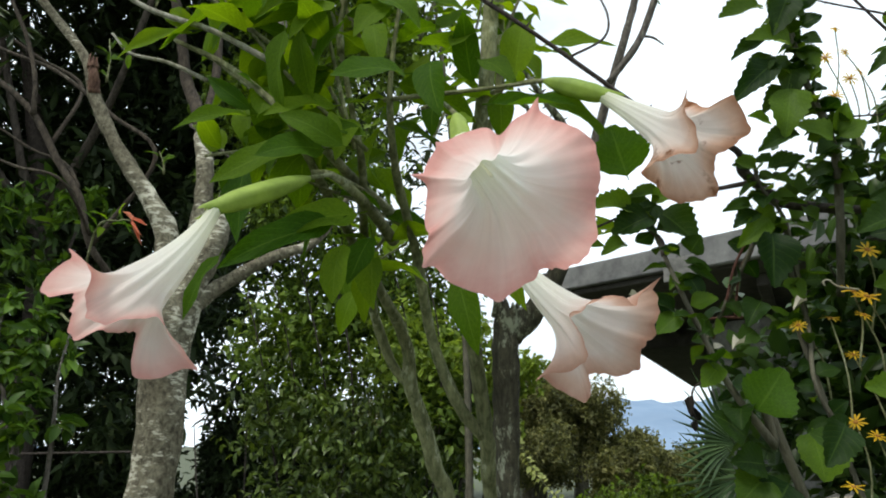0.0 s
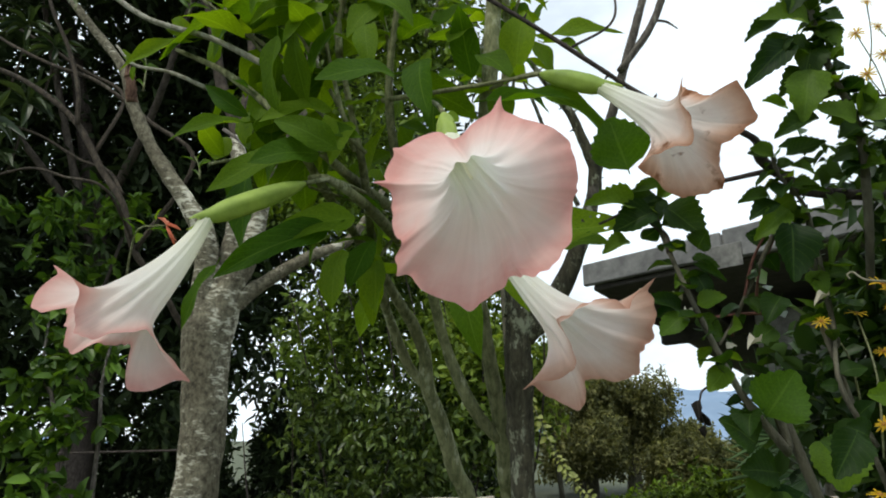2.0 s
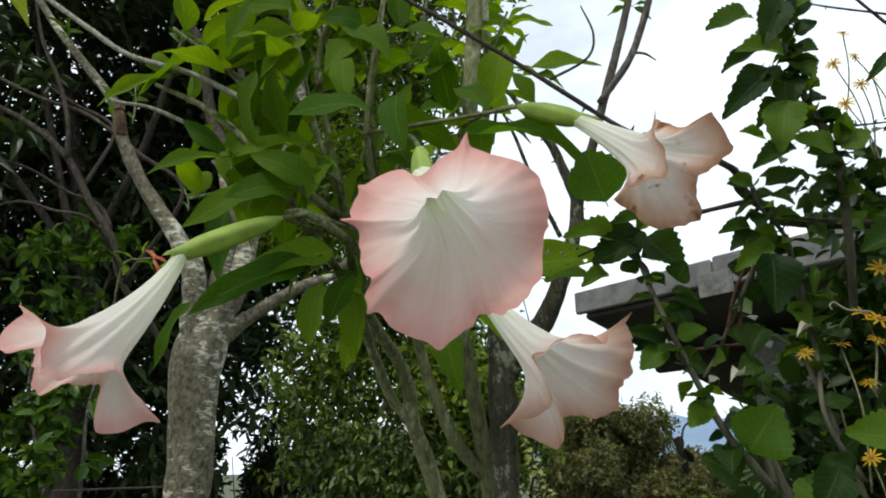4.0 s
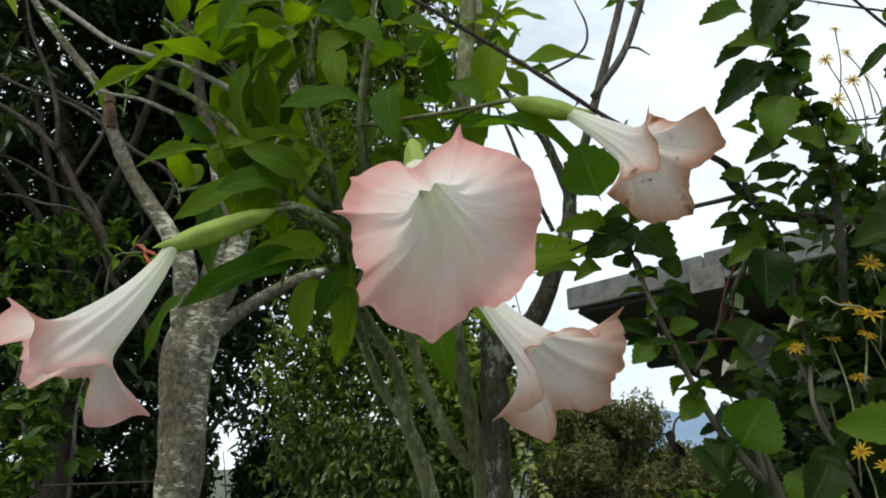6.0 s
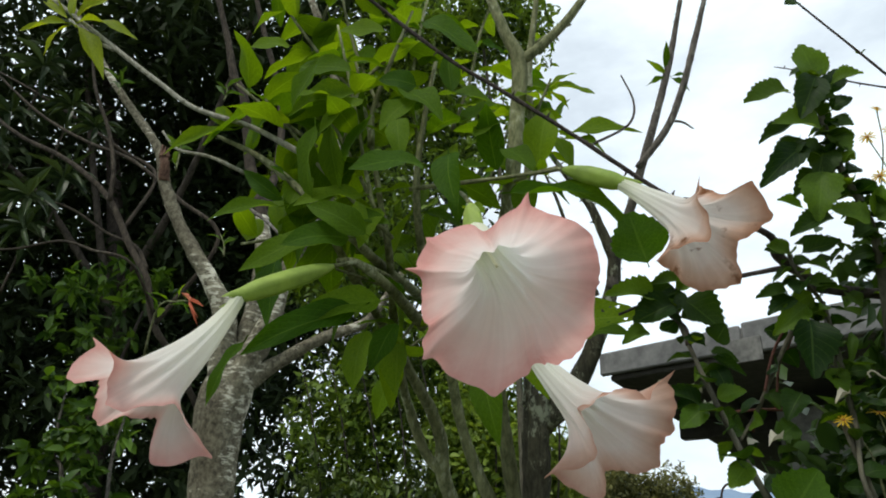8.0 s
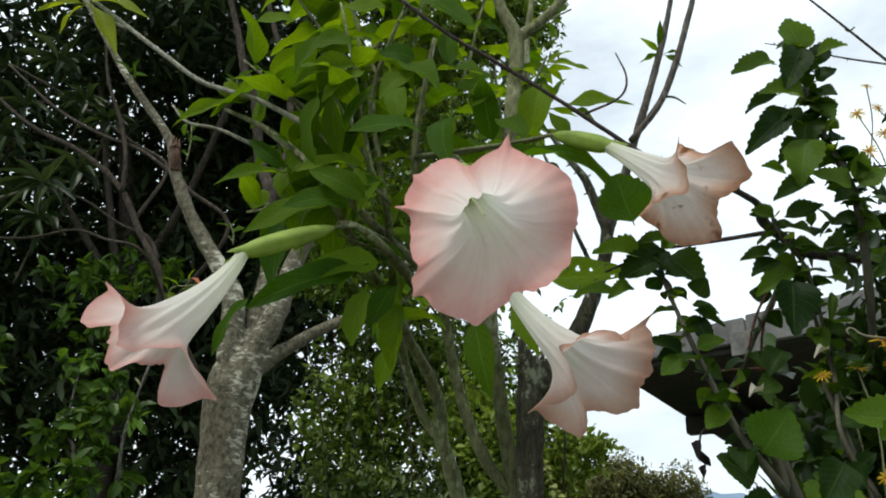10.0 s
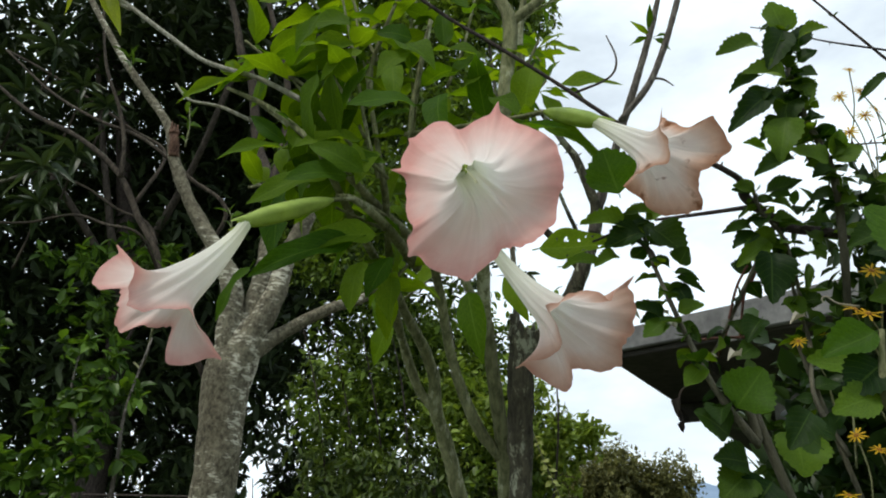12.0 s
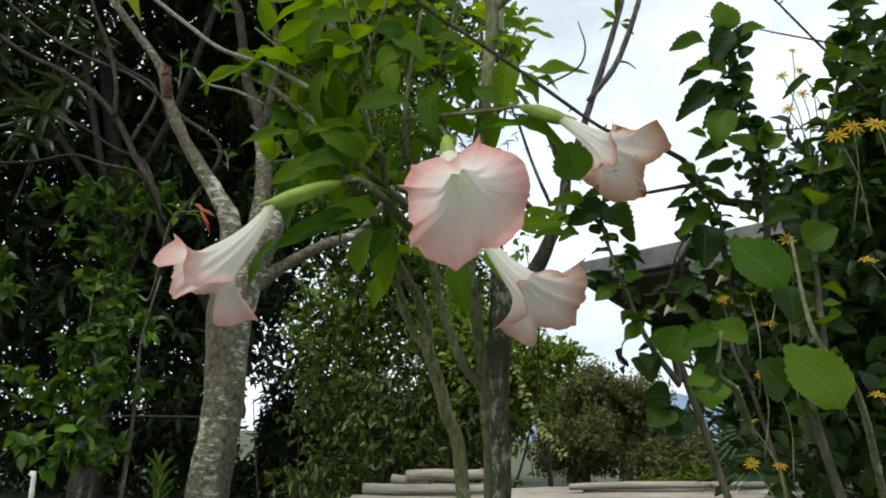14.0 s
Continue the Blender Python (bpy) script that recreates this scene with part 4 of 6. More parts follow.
for line, count, size in (
        ([(-0.166, 1.02, 1.976), (-0.233, 1, 2.036), (-0.364, 1.02, 2.15)], 9, 0.15),
        ([(-0.131, 1.02, 1.988), (-0.147, 0.98, 2.062), (-0.182, 0.97, 2.217), (-0.221, 0.97, 2.367)], 14, 0.14),
        ([(-0.085, 1.4, 1.99), (-0.097, 1.2, 2.03), (-0.09, 1.08, 2.099), (-0.078, 1.05, 2.206), (-0.062, 1.05, 2.336)], 14, 0.145),
        ([(-0.105, 1.08, 2.102), (-0, 1.06, 2.098), (0.09, 1.02, 2.084), (0.141, 1, 2.082)], 7, 0.12),
        ([(-0.199, 1, 2.153), (-0.179, 1, 2.262), (-0.138, 1.05, 2.369), (-0.111, 1.05, 2.456)], 10, 0.14),
        ([(-0.113, 1.4, 1.991), (-0.146, 1.15, 1.949), (-0.199, 1.02, 1.937)], 10, 0.15),
        ([(0.031, 1.6, 2.724), (0.101, 1.55, 2.774), (0.192, 1.5, 2.779)], 6, 0.09),
        ([(0.066, 1.6, 2.559), (0.085, 1.55, 2.65), (0.124, 1.5, 2.571)], 8, 0.1),
        ([(-0.068, 1.5, 2.211), (0.013, 1.45, 2.381), (0.054, 1.4, 2.491), (0.069, 1.4, 2.61)], 22, 0.11),
        ([(0.086, 1.35, 2.199), (0.111, 1.3, 2.311), (0.144, 1.25, 2.328)], 12, 0.11),
        ([(-0.105, 1.2, 1.914), (-0.129, 1.15, 1.854), (-0.159, 1.1, 1.808)], 5, 0.14),
        ([(-0.23, 1.05, 1.988), (-0.314, 1.05, 2.004), (-0.379, 1.05, 1.999)], 8, 0.15),
        ([(-0.317, 1.1, 2.469), (-0.281, 1.1, 2.58), (-0.213, 1.1, 2.631)], 12, 0.15),
        ([(-0.135, 1.04, 2.195), (-0.196, 1.04, 2.330), (-0.239, 1.04, 2.463), (-0.262, 1.04, 2.592)], 9, 0.13),
        ([(-0.094, 1.08, 2.183), (-0.111, 1.08, 2.314), (-0.101, 1.08, 2.441), (-0.079, 1.08, 2.577)], 10, 0.12),
        ([(-0.174, 1.06, 2.246), (-0.294, 1.06, 2.394), (-0.379, 1.06, 2.526), (-0.429, 1.06, 2.636)], 14, 0.13),
        ([(-0.057, 1.20, 2.291), (-0.025, 1.20, 2.394), (-0.004, 1.20, 2.518), (0.031, 1.20, 2.634)], 12, 0.1),
        ([(-0.246, 1.00, 2.146), (-0.347, 1.00, 2.231), (-0.407, 1.00, 2.284)], 8, 0.12),
        ([(0.063, 1.12, 2.117), (0.109, 1.12, 2.262), (0.136, 1.12, 2.332)], 9, 0.09),
        ([(-0.108, 1.0, 1.976), (-0.217, 1.0, 2.085), (-0.287, 1.0, 2.169), (-0.35, 1.0, 2.248)], 9, 0.12),
        ([(-0.152, 1.05, 2.049), (-0.215, 1.05, 2.173), (-0.28, 1.05, 2.287)], 7, 0.12),
        ([(-0.308, 1.7, 1.862), (-0.202, 1.5, 1.923), (-0.102, 1.4, 1.954)], 4, 0.14)):
    limb("shoot", line, [0.0035, 0.003, 0.0022], M_STEM, shrub, "", 7, 5)
    leaves_along(bend(line, 6), count, size, 0.47, BROAD, shrub, rs, lift=0.1, spread=1.0, fall=(-0.5, 0.12), flat=0.55)

# ---- the grey-barked tree ----
tree = thing("grey_barked_tree", (-1.399, 2.95, 1.488), "tree with pale lichen-spotted bark and forked limbs", "tree")
tree.location.z = ground_z(tree.location.x, tree.location.y)
limb("trunk", [tree.location - UP * 0.1, (-1.386, 2.95, 1.163), (-1.357, 2.95, 1.521), (-1.359, 2.95, 1.71), (-1.376, 2.95, 1.959), (-1.36, 2.95, 2.114), (-1.33, 2.97, 2.26), (-1.315, 2.99, 2.36)],
     [0.105, 0.096, 0.092, 0.096, 0.108, 0.112, 0.09, 0.05], M_BARK, tree, "", 26, 9, 0.1, 8.0)
limb("limb", [(-1.375, 2.93, 1.95), (-1.378, 2.9, 2.2), (-1.389, 2.88, 2.46), (-1.466, 2.85, 2.612), (-1.663, 2.82, 2.896), (-1.783, 2.8, 3.132), (-1.873, 2.8, 3.356), (-2.137, 2.8, 3.677), (-2.366, 2.8, 3.982), (-3.087, 2.8, 5.028)],
     [0.05, 0.058, 0.052, 0.04, 0.034, 0.03, 0.024, 0.02, 0.018, 0.015], M_BARK, tree, "", 14, 6, 0.16, 18.0)
bm = bmesh.new()
tube(bm, [(-1.783, 2.79, 3.14), (-1.785, 2.77, 3.22), (-1.795, 2.765, 3.275)], [0.027, 0.026, 0.02], 10, 5, 0.35, 40.0)
for k in range(6):
    o = Vector((-1.793 + 0.017 * math.cos(k * 1.05), 2.765 + 0.015 * math.sin(k * 1.05), 3.26))
    tube(bm, [o, o + Vector((-0.002, 0, 0.025)), o + Vector((-0.006, 0, 0.035 + 0.045 * ((k * 37) % 10) / 10))], [0.011, 0.008, 0.002], 5, 3, 0.3)
under(part("stub", bm, M_SNAG, None, "splintered brown broken stub"), tree)
limb("limb", [(-1.335, 2.97, 1.98), (-1.33, 2.96, 2.225), (-1.3, 2.99, 2.5), (-1.31, 3.02, 2.8), (-1.38, 3.08, 3.05)],
     [0.05, 0.058, 0.05, 0.044, 0.038], M_BARK, tree, "", 14, 6, 0.18, 14.0)
limb("limb", [(-1.345, 2.92, 1.96), (-1.28, 2.92, 2.212), (-1.201, 2.94, 2.419), (-1.169, 2.96, 2.634), (-1.055, 2.96, 2.95), (-0.963, 2.96, 3.178), (-0.961, 2.96, 3.512), (-1.065, 2.96, 3.987), (-1.3, 3.0, 4.6)],
     [0.05, 0.056, 0.052, 0.045, 0.037, 0.032, 0.028, 0.024, 0.018], M_BARK, tree, "", 14, 6, 0.18, 14.0)
limb("limb", [(-1.34, 2.95, 2.03), (-1.262, 2.95, 2.165), (-1.132, 3, 2.285), (-0.95, 3.05, 2.405), (-0.773, 3.1, 2.492), (-0.617, 3.1, 2.728)],
     [0.05, 0.042, 0.031, 0.026, 0.022, 0.015], M_BARK, tree, "", 10, 6, 0.14, 18.0)
limb("limb", [(-1.38, 3.1, 3.1), (-1.42, 3.25, 3.5), (-1.458, 3.3, 3.804), (-1.526, 3.3, 4.103), (-1.642, 3.3, 4.423), (-1.8, 3.3, 4.9)],
     [0.026, 0.023, 0.021, 0.019, 0.017, 0.015], M_BOUGH, tree, "", 10, 6, 0.12, 18.0)

limb("limb", [(-1.36, 3.07, 2.98), (-1.43, 3.12, 3.2), (-1.553, 3.2, 3.431), (-1.635, 3.2, 3.788), (-1.68, 3.2, 3.95), (-1.76, 3.2, 4.085), (-1.841, 3.2, 4.357), (-2.0, 3.2, 4.8)],
     [0.036, 0.034, 0.03, 0.027, 0.025, 0.024, 0.021, 0.018], M_BOUGH, tree, "", 12, 6, 0.18, 14.0)
limb("dead_twig", [(-1.249, 2.7, 2.912), (-1.131, 2.65, 2.818), (-1.019, 2.6, 2.708)], [0.009, 0.008, 0.005], M_GREYTWIG, tree, "pale broken twig", 7, 4)
# leafy shoots on the tree
for foot, tip, n in (((-1.711, 2.76, 3.179), (-1.73, 2.76, 3.411), 6), ((-2.091, 2.7, 3.624), (-2.109, 2.7, 3.756), 6), ((-1.401, 2.8, 2.726), (-1.435, 2.8, 2.84), 5), ((-1.546, 2.8, 3.607), (-1.548, 2.8, 3.706), 6)):
    line = bend([foot, (Vector(foot) + Vector(tip)) / 2 + Vector((0.01, 0, 0)), tip], 4)
    limb("shoot", [foot, (Vector(foot) + Vector(tip)) / 2 + Vector((0.01, 0, 0)), tip], [0.005, 0.004, 0.002], M_STEM, tree, "", 5, 3)
    leaves_along(line, n, 0.12, 0.2, SHOOT, tree, rs, 0.2, 0.9)

# ---- brown-stemmed sapling beside the grey tree ----
sapling = thing("brown_sapling", (-1.62, 3.4, 0.7), "bare brown sapling with long crossing boughs", "tree")
limb("trunk", [(-1.62, 3.4, 0.6), (-1.63, 3.4, 1.8), (-1.76, 3.25, 2.25), (-1.905, 3.12, 2.5), (-1.978, 3.1, 2.736), (-2.128, 3.1, 2.939), (-2.334, 3.1, 3.245), (-2.662, 3.1, 3.504), (-3.005, 3.1, 3.681), (-3.322, 3.1, 3.908), (-3.9, 3.1, 4.4)],
     [0.018, 0.018, 0.017, 0.017, 0.017, 0.018, 0.017, 0.015, 0.013, 0.011, 0.008], M_BOUGH, sapling, "", 10, 6, 0.16, 18.0)
for line, radii in (
        ([(-2.297, 3.08, 3.207), (-2.325, 3.08, 3.418), (-2.418, 3.08, 3.674), (-2.593, 3.08, 4.012), (-2.75, 3.1, 4.5)], [0.018, 0.015, 0.014, 0.012, 0.008]),
        ([(-1.9, 3.12, 2.5), (-1.645, 3.15, 2.97), (-1.916, 3.15, 3.222), (-2.265, 3.15, 3.497), (-2.605, 3.15, 3.652), (-2.986, 3.15, 3.88), (-3.5, 3.2, 4.3)], [0.016, 0.014, 0.015, 0.014, 0.013, 0.012, 0.008]),
        ([(-1.9, 3.1, 2.55), (-1.946, 2.9, 2.752), (-2.175, 2.9, 2.829), (-2.374, 2.9, 2.889), (-2.655, 2.9, 2.855), (-3.016, 2.9, 2.879)], [0.012, 0.009, 0.009, 0.009, 0.008, 0.006]),
        ([(-2.2, 3.12, 3.05), (-2.281, 3.4, 3.539), (-2.567, 3.4, 3.741), (-2.87, 3.4, 3.955), (-3.347, 3.4, 4.263), (-3.736, 3.4, 4.487)], [0.014, 0.014, 0.013, 0.012, 0.01, 0.008]),
        ([(-2.065, 3.2, 2.84), (-2.2, 3.25, 3.0), (-2.45, 3.3, 3.12), (-2.75, 3.3, 3.3), (-3.2, 3.3, 3.45)], [0.012, 0.012, 0.01, 0.009, 0.006])):
    limb("bough", line, [r * 0.8 for r in radii], M_BOUGH, sapling, "", 8, 6, 0.16, 18.0)

# ---- broken mossy trunk ----
dead = thing("broken_trunk", (0.11, 1.28, 0.0), "dead broken trunk spotted with pale lichen", "tree trunk")
limb("trunk", [(0.11, 1.28, -0.05), (0.1, 1.28, 0.9), (0.092, 1.27, 1.418), (0.09, 1.26, 1.495), (0.09, 1.25, 1.602), (0.09, 1.24, 1.706), (0.096, 1.235, 1.753), (0.1, 1.23, 1.782)],
     [0.028, 0.023, 0.02, 0.02, 0.021, 0.023, 0.025, 0.024], M_STUMP, dead, "", 18, 9, 0.26, 36.0)
top = Vector((0.095, 1.232, 1.782))
for k in range(11):
    a = k * 0.571
    o = top + Vector((0.02 * math.cos(a), 0.018 * math.sin(a), -0.014))
    tall = 0.012 + 0.03 * ((k * 37) % 10) / 10 + (0.022 if math.cos(a) < -0.5 else 0)
    limb("splinter", [o, o + Vector((0.001, 0, tall * 0.5)), o + Vector((0.003 * math.cos(a), 0, tall))], [0.0085, 0.006, 0.0015], M_STUMP, dead, "", 5, 3, 0.3, 90.0)
bm = bmesh.new()
line = tube(bm, [(0.1, 1.24, 1.737), (0.14, 1.23, 1.779), (0.176, 1.23, 1.833), (0.199, 1.22, 1.885), (0.222, 1.22, 1.952), (0.232, 1.21, 2.002), (0.219, 1.2, 2.046), (0.196, 1.19, 2.107), (0.171, 1.18, 2.142), (0.132, 1.17, 2.202)],
            [0.022, 0.019, 0.0165, 0.014, 0.0125, 0.012, 0.0095, 0.0075, 0.006, 0.004], 11, 7, 0.2, 45.0)
thorns(bm, line, 3, 0.014, 9, 34)
under(part("limb", bm, M_STUMP, None, "thorny limb bending up from the trunk"), dead)
bm = bmesh.new()
line = tube(bm, [(0.2, 1.2, 1.945), (0.177, 1.17, 1.991), (0.155, 1.15, 2.047), (0.138, 1.13, 2.095), (0.121, 1.12, 2.136)], [0.0042, 0.0036, 0.0032, 0.0028, 0.002], 7, 7, 0.16, 60.0)
thorns(bm, line, 3, 0.008, 12, 3)
under(part("twig", bm, M_STUMP, None, "thin thorny twig"), dead)
limb("side_branch", [(0.196, 1.22, 1.9), (0.153, 1.2, 1.946), (0.118, 1.19, 1.981)], [0.0085, 0.007, 0.006], M_STUMP, dead, "", 8)

def clearing(c):
    """Leaves keep clear of the open strip beside the grey trunk."""
    s = (c[:, 0] - 0.1) / (c[:, 1] + 0.3)
    thin = (s > -0.36) & (np.sin(c[:, 0] * 91.0 + c[:, 2] * 57.0) > -0.1)
    return ~thin & (s < -0.06) & ~((s > -0.456) & (s < -0.41) & (c[:, 2] > 1.1) & (c[:, 2] < 1.2 + 0.12 * c[:, 1]))


# ---- dark tree behind ----
dark = thing("dark_leaved_tree", (-3.9, 5.6, 0.75), "large dark evergreen tree with dense narrow leaves", "tree")
limb("trunk", [(-3.9, 5.6, 0.6), (-3.9, 5.6, 1.8), (-3.9, 5.5, 3.2), (-4.1, 5.3, 4.6), (-4.4, 5.1, 6.0)], [0.14, 0.12, 0.1, 0.07, 0.04], M_TWIG, dark, "", 12, 6, 0.15, 10.0)
for line, radii in (
        ([(-3.9, 5.5, 3.2), (-4.0, 5.2, 3.9), (-4.277, 4.9, 5.311), (-4.677, 5.0, 6.55)], [0.05, 0.036, 0.026, 0.018]),
        ([(-3.9, 5.45, 3.5), (-3.2, 5.0, 4.2), (-2.7, 4.6, 4.9), (-2.5, 4.6, 5.8)], [0.045, 0.032, 0.026, 0.018]),
        ([(-3.9, 5.5, 3.3), (-4.337, 4.7, 4.2), (-5.338, 4.6, 4.9)], [0.04, 0.028, 0.018])):
    limb("limb", line, radii, M_DARKBARK, dark, "", 9, 6, 0.15, 10.0)
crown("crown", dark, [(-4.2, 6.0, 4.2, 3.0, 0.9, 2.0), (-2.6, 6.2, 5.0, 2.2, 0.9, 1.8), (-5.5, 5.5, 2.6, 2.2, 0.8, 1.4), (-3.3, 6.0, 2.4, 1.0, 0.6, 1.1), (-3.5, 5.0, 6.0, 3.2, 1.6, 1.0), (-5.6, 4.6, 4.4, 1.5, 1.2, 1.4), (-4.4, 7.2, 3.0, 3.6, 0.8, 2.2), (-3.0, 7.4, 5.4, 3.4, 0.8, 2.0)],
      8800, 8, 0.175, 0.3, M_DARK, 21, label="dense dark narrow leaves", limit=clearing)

# ---- middle shrubs ----
mid = thing("background_shrub", (-0.8, 4.9, 0.75), "tall green shrub with fine drooping leaves", "shrub")
for k in range(9):
    x = -1.6 + 0.2 * k
    limb("stem", [(x * 0.6 - 0.3, 4.9, 0.6), (x * 0.9, 4.8 + 0.1 * (k % 3), 1.4), (x * 1.05 + 0.1, 4.7, 2.2), (x * 1.15, 4.8, 2.9)], [0.012, 0.008, 0.006, 0.003], M_TWIG, mid, "", 6, 5)
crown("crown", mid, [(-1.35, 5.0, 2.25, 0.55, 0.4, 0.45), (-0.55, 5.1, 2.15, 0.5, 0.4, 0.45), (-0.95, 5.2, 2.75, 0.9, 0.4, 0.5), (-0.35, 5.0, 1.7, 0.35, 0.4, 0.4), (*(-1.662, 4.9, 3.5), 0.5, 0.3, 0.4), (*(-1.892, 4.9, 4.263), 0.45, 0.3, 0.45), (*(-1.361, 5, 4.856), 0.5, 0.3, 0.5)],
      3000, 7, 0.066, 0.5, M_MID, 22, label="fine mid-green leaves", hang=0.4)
# Lower half of the background shrub, its leaves darkened by colour for shade.
deep = thing("shaded_lower_shrub", (-1.0, 4.7, 0.75), "lower part of the background shrub, leaves coloured darker for shade, thin stems", "shrub")
for k in range(6):
    x = -2.0 + 0.32 * k
    limb("stem", [(x * 0.8 - 0.2, 4.7, 0.6), (x * 0.95 - 0.03 * (k % 3), 4.65 + 0.1 * (k % 3), 1.2), (x + 0.05 * (k % 4), 4.7, 1.7)], [0.009, 0.006, 0.003], M_TWIG, deep, "", 6, 4)
crown("crown", deep, [(-1.45, 4.8, 1.75, 0.4, 0.3, 0.35), (-0.95, 4.75, 1.6, 0.5, 0.3, 0.45), (-0.55, 4.8, 1.5, 0.4, 0.3, 0.4), (-1.2, 4.8, 1.15, 0.6, 0.3, 0.3), (-0.5, 4.8, 1.05, 0.5, 0.3, 0.3)],
      950, 7, 0.07, 0.42, M_MID_SHADED, 29, label="drooping green leaves, coloured darker for shade", hang=0.5)
high = thing("slender_tree", (-0.126, 4.6, 0.75), "slender tree with small bright leaves against the sky", "tree")
limb("trunk", [(high.location.x, 4.6, 0.6), (-0.132, 4.6, 1.843), (-0.175, 4.5, 3.035), (-0.274, 4.4, 4.115), (-0.428, 4.4, 5.469)], [0.03, 0.024, 0.02, 0.016, 0.008], M_BRANCH, high)
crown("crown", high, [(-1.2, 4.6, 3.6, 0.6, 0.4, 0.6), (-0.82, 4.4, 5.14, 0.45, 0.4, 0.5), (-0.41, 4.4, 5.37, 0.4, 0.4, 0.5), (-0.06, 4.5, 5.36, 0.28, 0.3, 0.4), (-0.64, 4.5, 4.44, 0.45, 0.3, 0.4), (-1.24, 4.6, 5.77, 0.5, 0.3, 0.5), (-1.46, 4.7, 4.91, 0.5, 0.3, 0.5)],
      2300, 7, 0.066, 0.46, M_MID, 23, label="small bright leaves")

light = thing("light_green_bush", (0.15, 5.3, 0.75), "light green bush behind the broken trunk", "shrub")
limb("stem", [(0.15, 5.3, 0.6), (0.17, 5.28, 1.2), (0.06, 5.2, 2.019)], [0.03, 0.02, 0.008], M_BRANCH, light)
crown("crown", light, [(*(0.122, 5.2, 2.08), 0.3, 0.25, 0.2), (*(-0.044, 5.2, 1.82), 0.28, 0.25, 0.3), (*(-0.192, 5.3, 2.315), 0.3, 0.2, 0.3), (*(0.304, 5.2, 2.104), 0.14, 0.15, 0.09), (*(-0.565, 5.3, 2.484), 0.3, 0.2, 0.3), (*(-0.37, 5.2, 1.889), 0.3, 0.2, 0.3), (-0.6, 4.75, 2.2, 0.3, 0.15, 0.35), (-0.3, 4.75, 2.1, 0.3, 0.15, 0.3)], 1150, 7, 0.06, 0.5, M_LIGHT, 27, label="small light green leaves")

lower = thing("low_bright_bush", (1.716, 8.0, 0.75), "low light green bush beside the palm", "shrub")
limb("stem", [(lower.location.x, 8.0, 0.6), (lower.location.x + 0.03, 8.0, 0.9), (1.712, 8, 1.014)], [0.03, 0.02, 0.01], M_BRANCH, lower)
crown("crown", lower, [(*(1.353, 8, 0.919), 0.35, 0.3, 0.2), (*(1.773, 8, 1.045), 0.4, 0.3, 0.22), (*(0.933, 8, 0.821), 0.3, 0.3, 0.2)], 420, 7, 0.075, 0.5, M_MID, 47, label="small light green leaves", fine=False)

# ---- left bushes ----
low = thing("left_shrub", (-2.0, 2.6, 0.6), "leafy green shrub with rosettes of glossy leaves", "shrub")
for line in ([(-1.6, 2.4, 0.5), (-1.59, 2.4, 1.45), (-1.56, 2.4, 1.75), (-1.58, 2.4, 1.95)], [(-1.47, 2.4, 0.5), (-1.46, 2.4, 1.5), (-1.475, 2.4, 1.8), (-1.46, 2.45, 2.1)], [(-1.62, 2.35, 0.5), (-1.61, 2.35, 1.6), (-1.68, 2.35, 1.8), (-1.73, 2.4, 2.05)]):
    limb("stem", line, [0.009, 0.008, 0.006, 0.004], M_GREYTWIG, low, "", 8, 5)
crown("crown", low, [(-1.72, 2.4, 2.07, 0.09, 0.1, 0.05), (-1.61, 2.4, 1.97, 0.13, 0.12, 0.1), (-1.66, 2.35, 1.8, 0.12, 0.1, 0.1), (-1.53, 2.4, 1.87, 0.1, 0.1, 0.08), (-1.5, 2.35, 1.67, 0.12, 0.1, 0.1), (-1.6, 2.3, 1.58, 0.13, 0.1, 0.12), (-1.98, 2.2, 1.963, 0.1, 0.1, 0.06), (-1.77, 2.2, 1.59, 0.12, 0.1, 0.1), (-1.6, 2.25, 1.4, 0.25, 0.12, 0.1)],
      105, 9, 0.062, 0.55, M_BRIGHT, 24, label="glossy green leaves", rosette=True)
hedge = thing("hedge_shrub", (-2.6, 3.7, 0.7), "green shrub with glossy rosettes behind the trunk", "shrub")
limb("stem", [(-2.6, 3.7, 0.6), (-2.58, 3.7, 1.9), (-2.35, 3.65, 2.75)], [0.02, 0.015, 0.008], M_TWIG, hedge)
crown("crown", hedge, [(-2.8, 3.6, 2.9, 0.3, 0.2, 0.12), (-2.25, 3.5, 2.85, 0.24, 0.2, 0.12), (-2.55, 3.6, 2.55, 0.3, 0.2, 0.2), (-3.45, 3.6, 2.5, 0.25, 0.2, 0.15)], 72, 9, 0.085, 0.5, M_BRIGHT, 25, label="glossy green leaves", rosette=True)

row = thing("dark_thicket", (-2.6, 6.8, 0.75), "dark thicket of leafy bushes on the bank", "bushes")
for k in range(6):
    x = -5.2 + 0.9 * k
    limb("stem", [(x, 6.8, 0.6), (x + 0.05, 6.8, 1.0), (x + 0.1, 6.75, 1.5)], [0.03, 0.02, 0.008], M_DARKBARK, row, "", 6, 3)
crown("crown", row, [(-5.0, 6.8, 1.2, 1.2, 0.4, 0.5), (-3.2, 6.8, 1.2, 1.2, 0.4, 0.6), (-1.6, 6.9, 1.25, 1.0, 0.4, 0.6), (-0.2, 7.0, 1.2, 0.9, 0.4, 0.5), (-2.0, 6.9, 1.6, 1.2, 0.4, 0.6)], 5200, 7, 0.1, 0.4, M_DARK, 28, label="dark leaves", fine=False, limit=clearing)

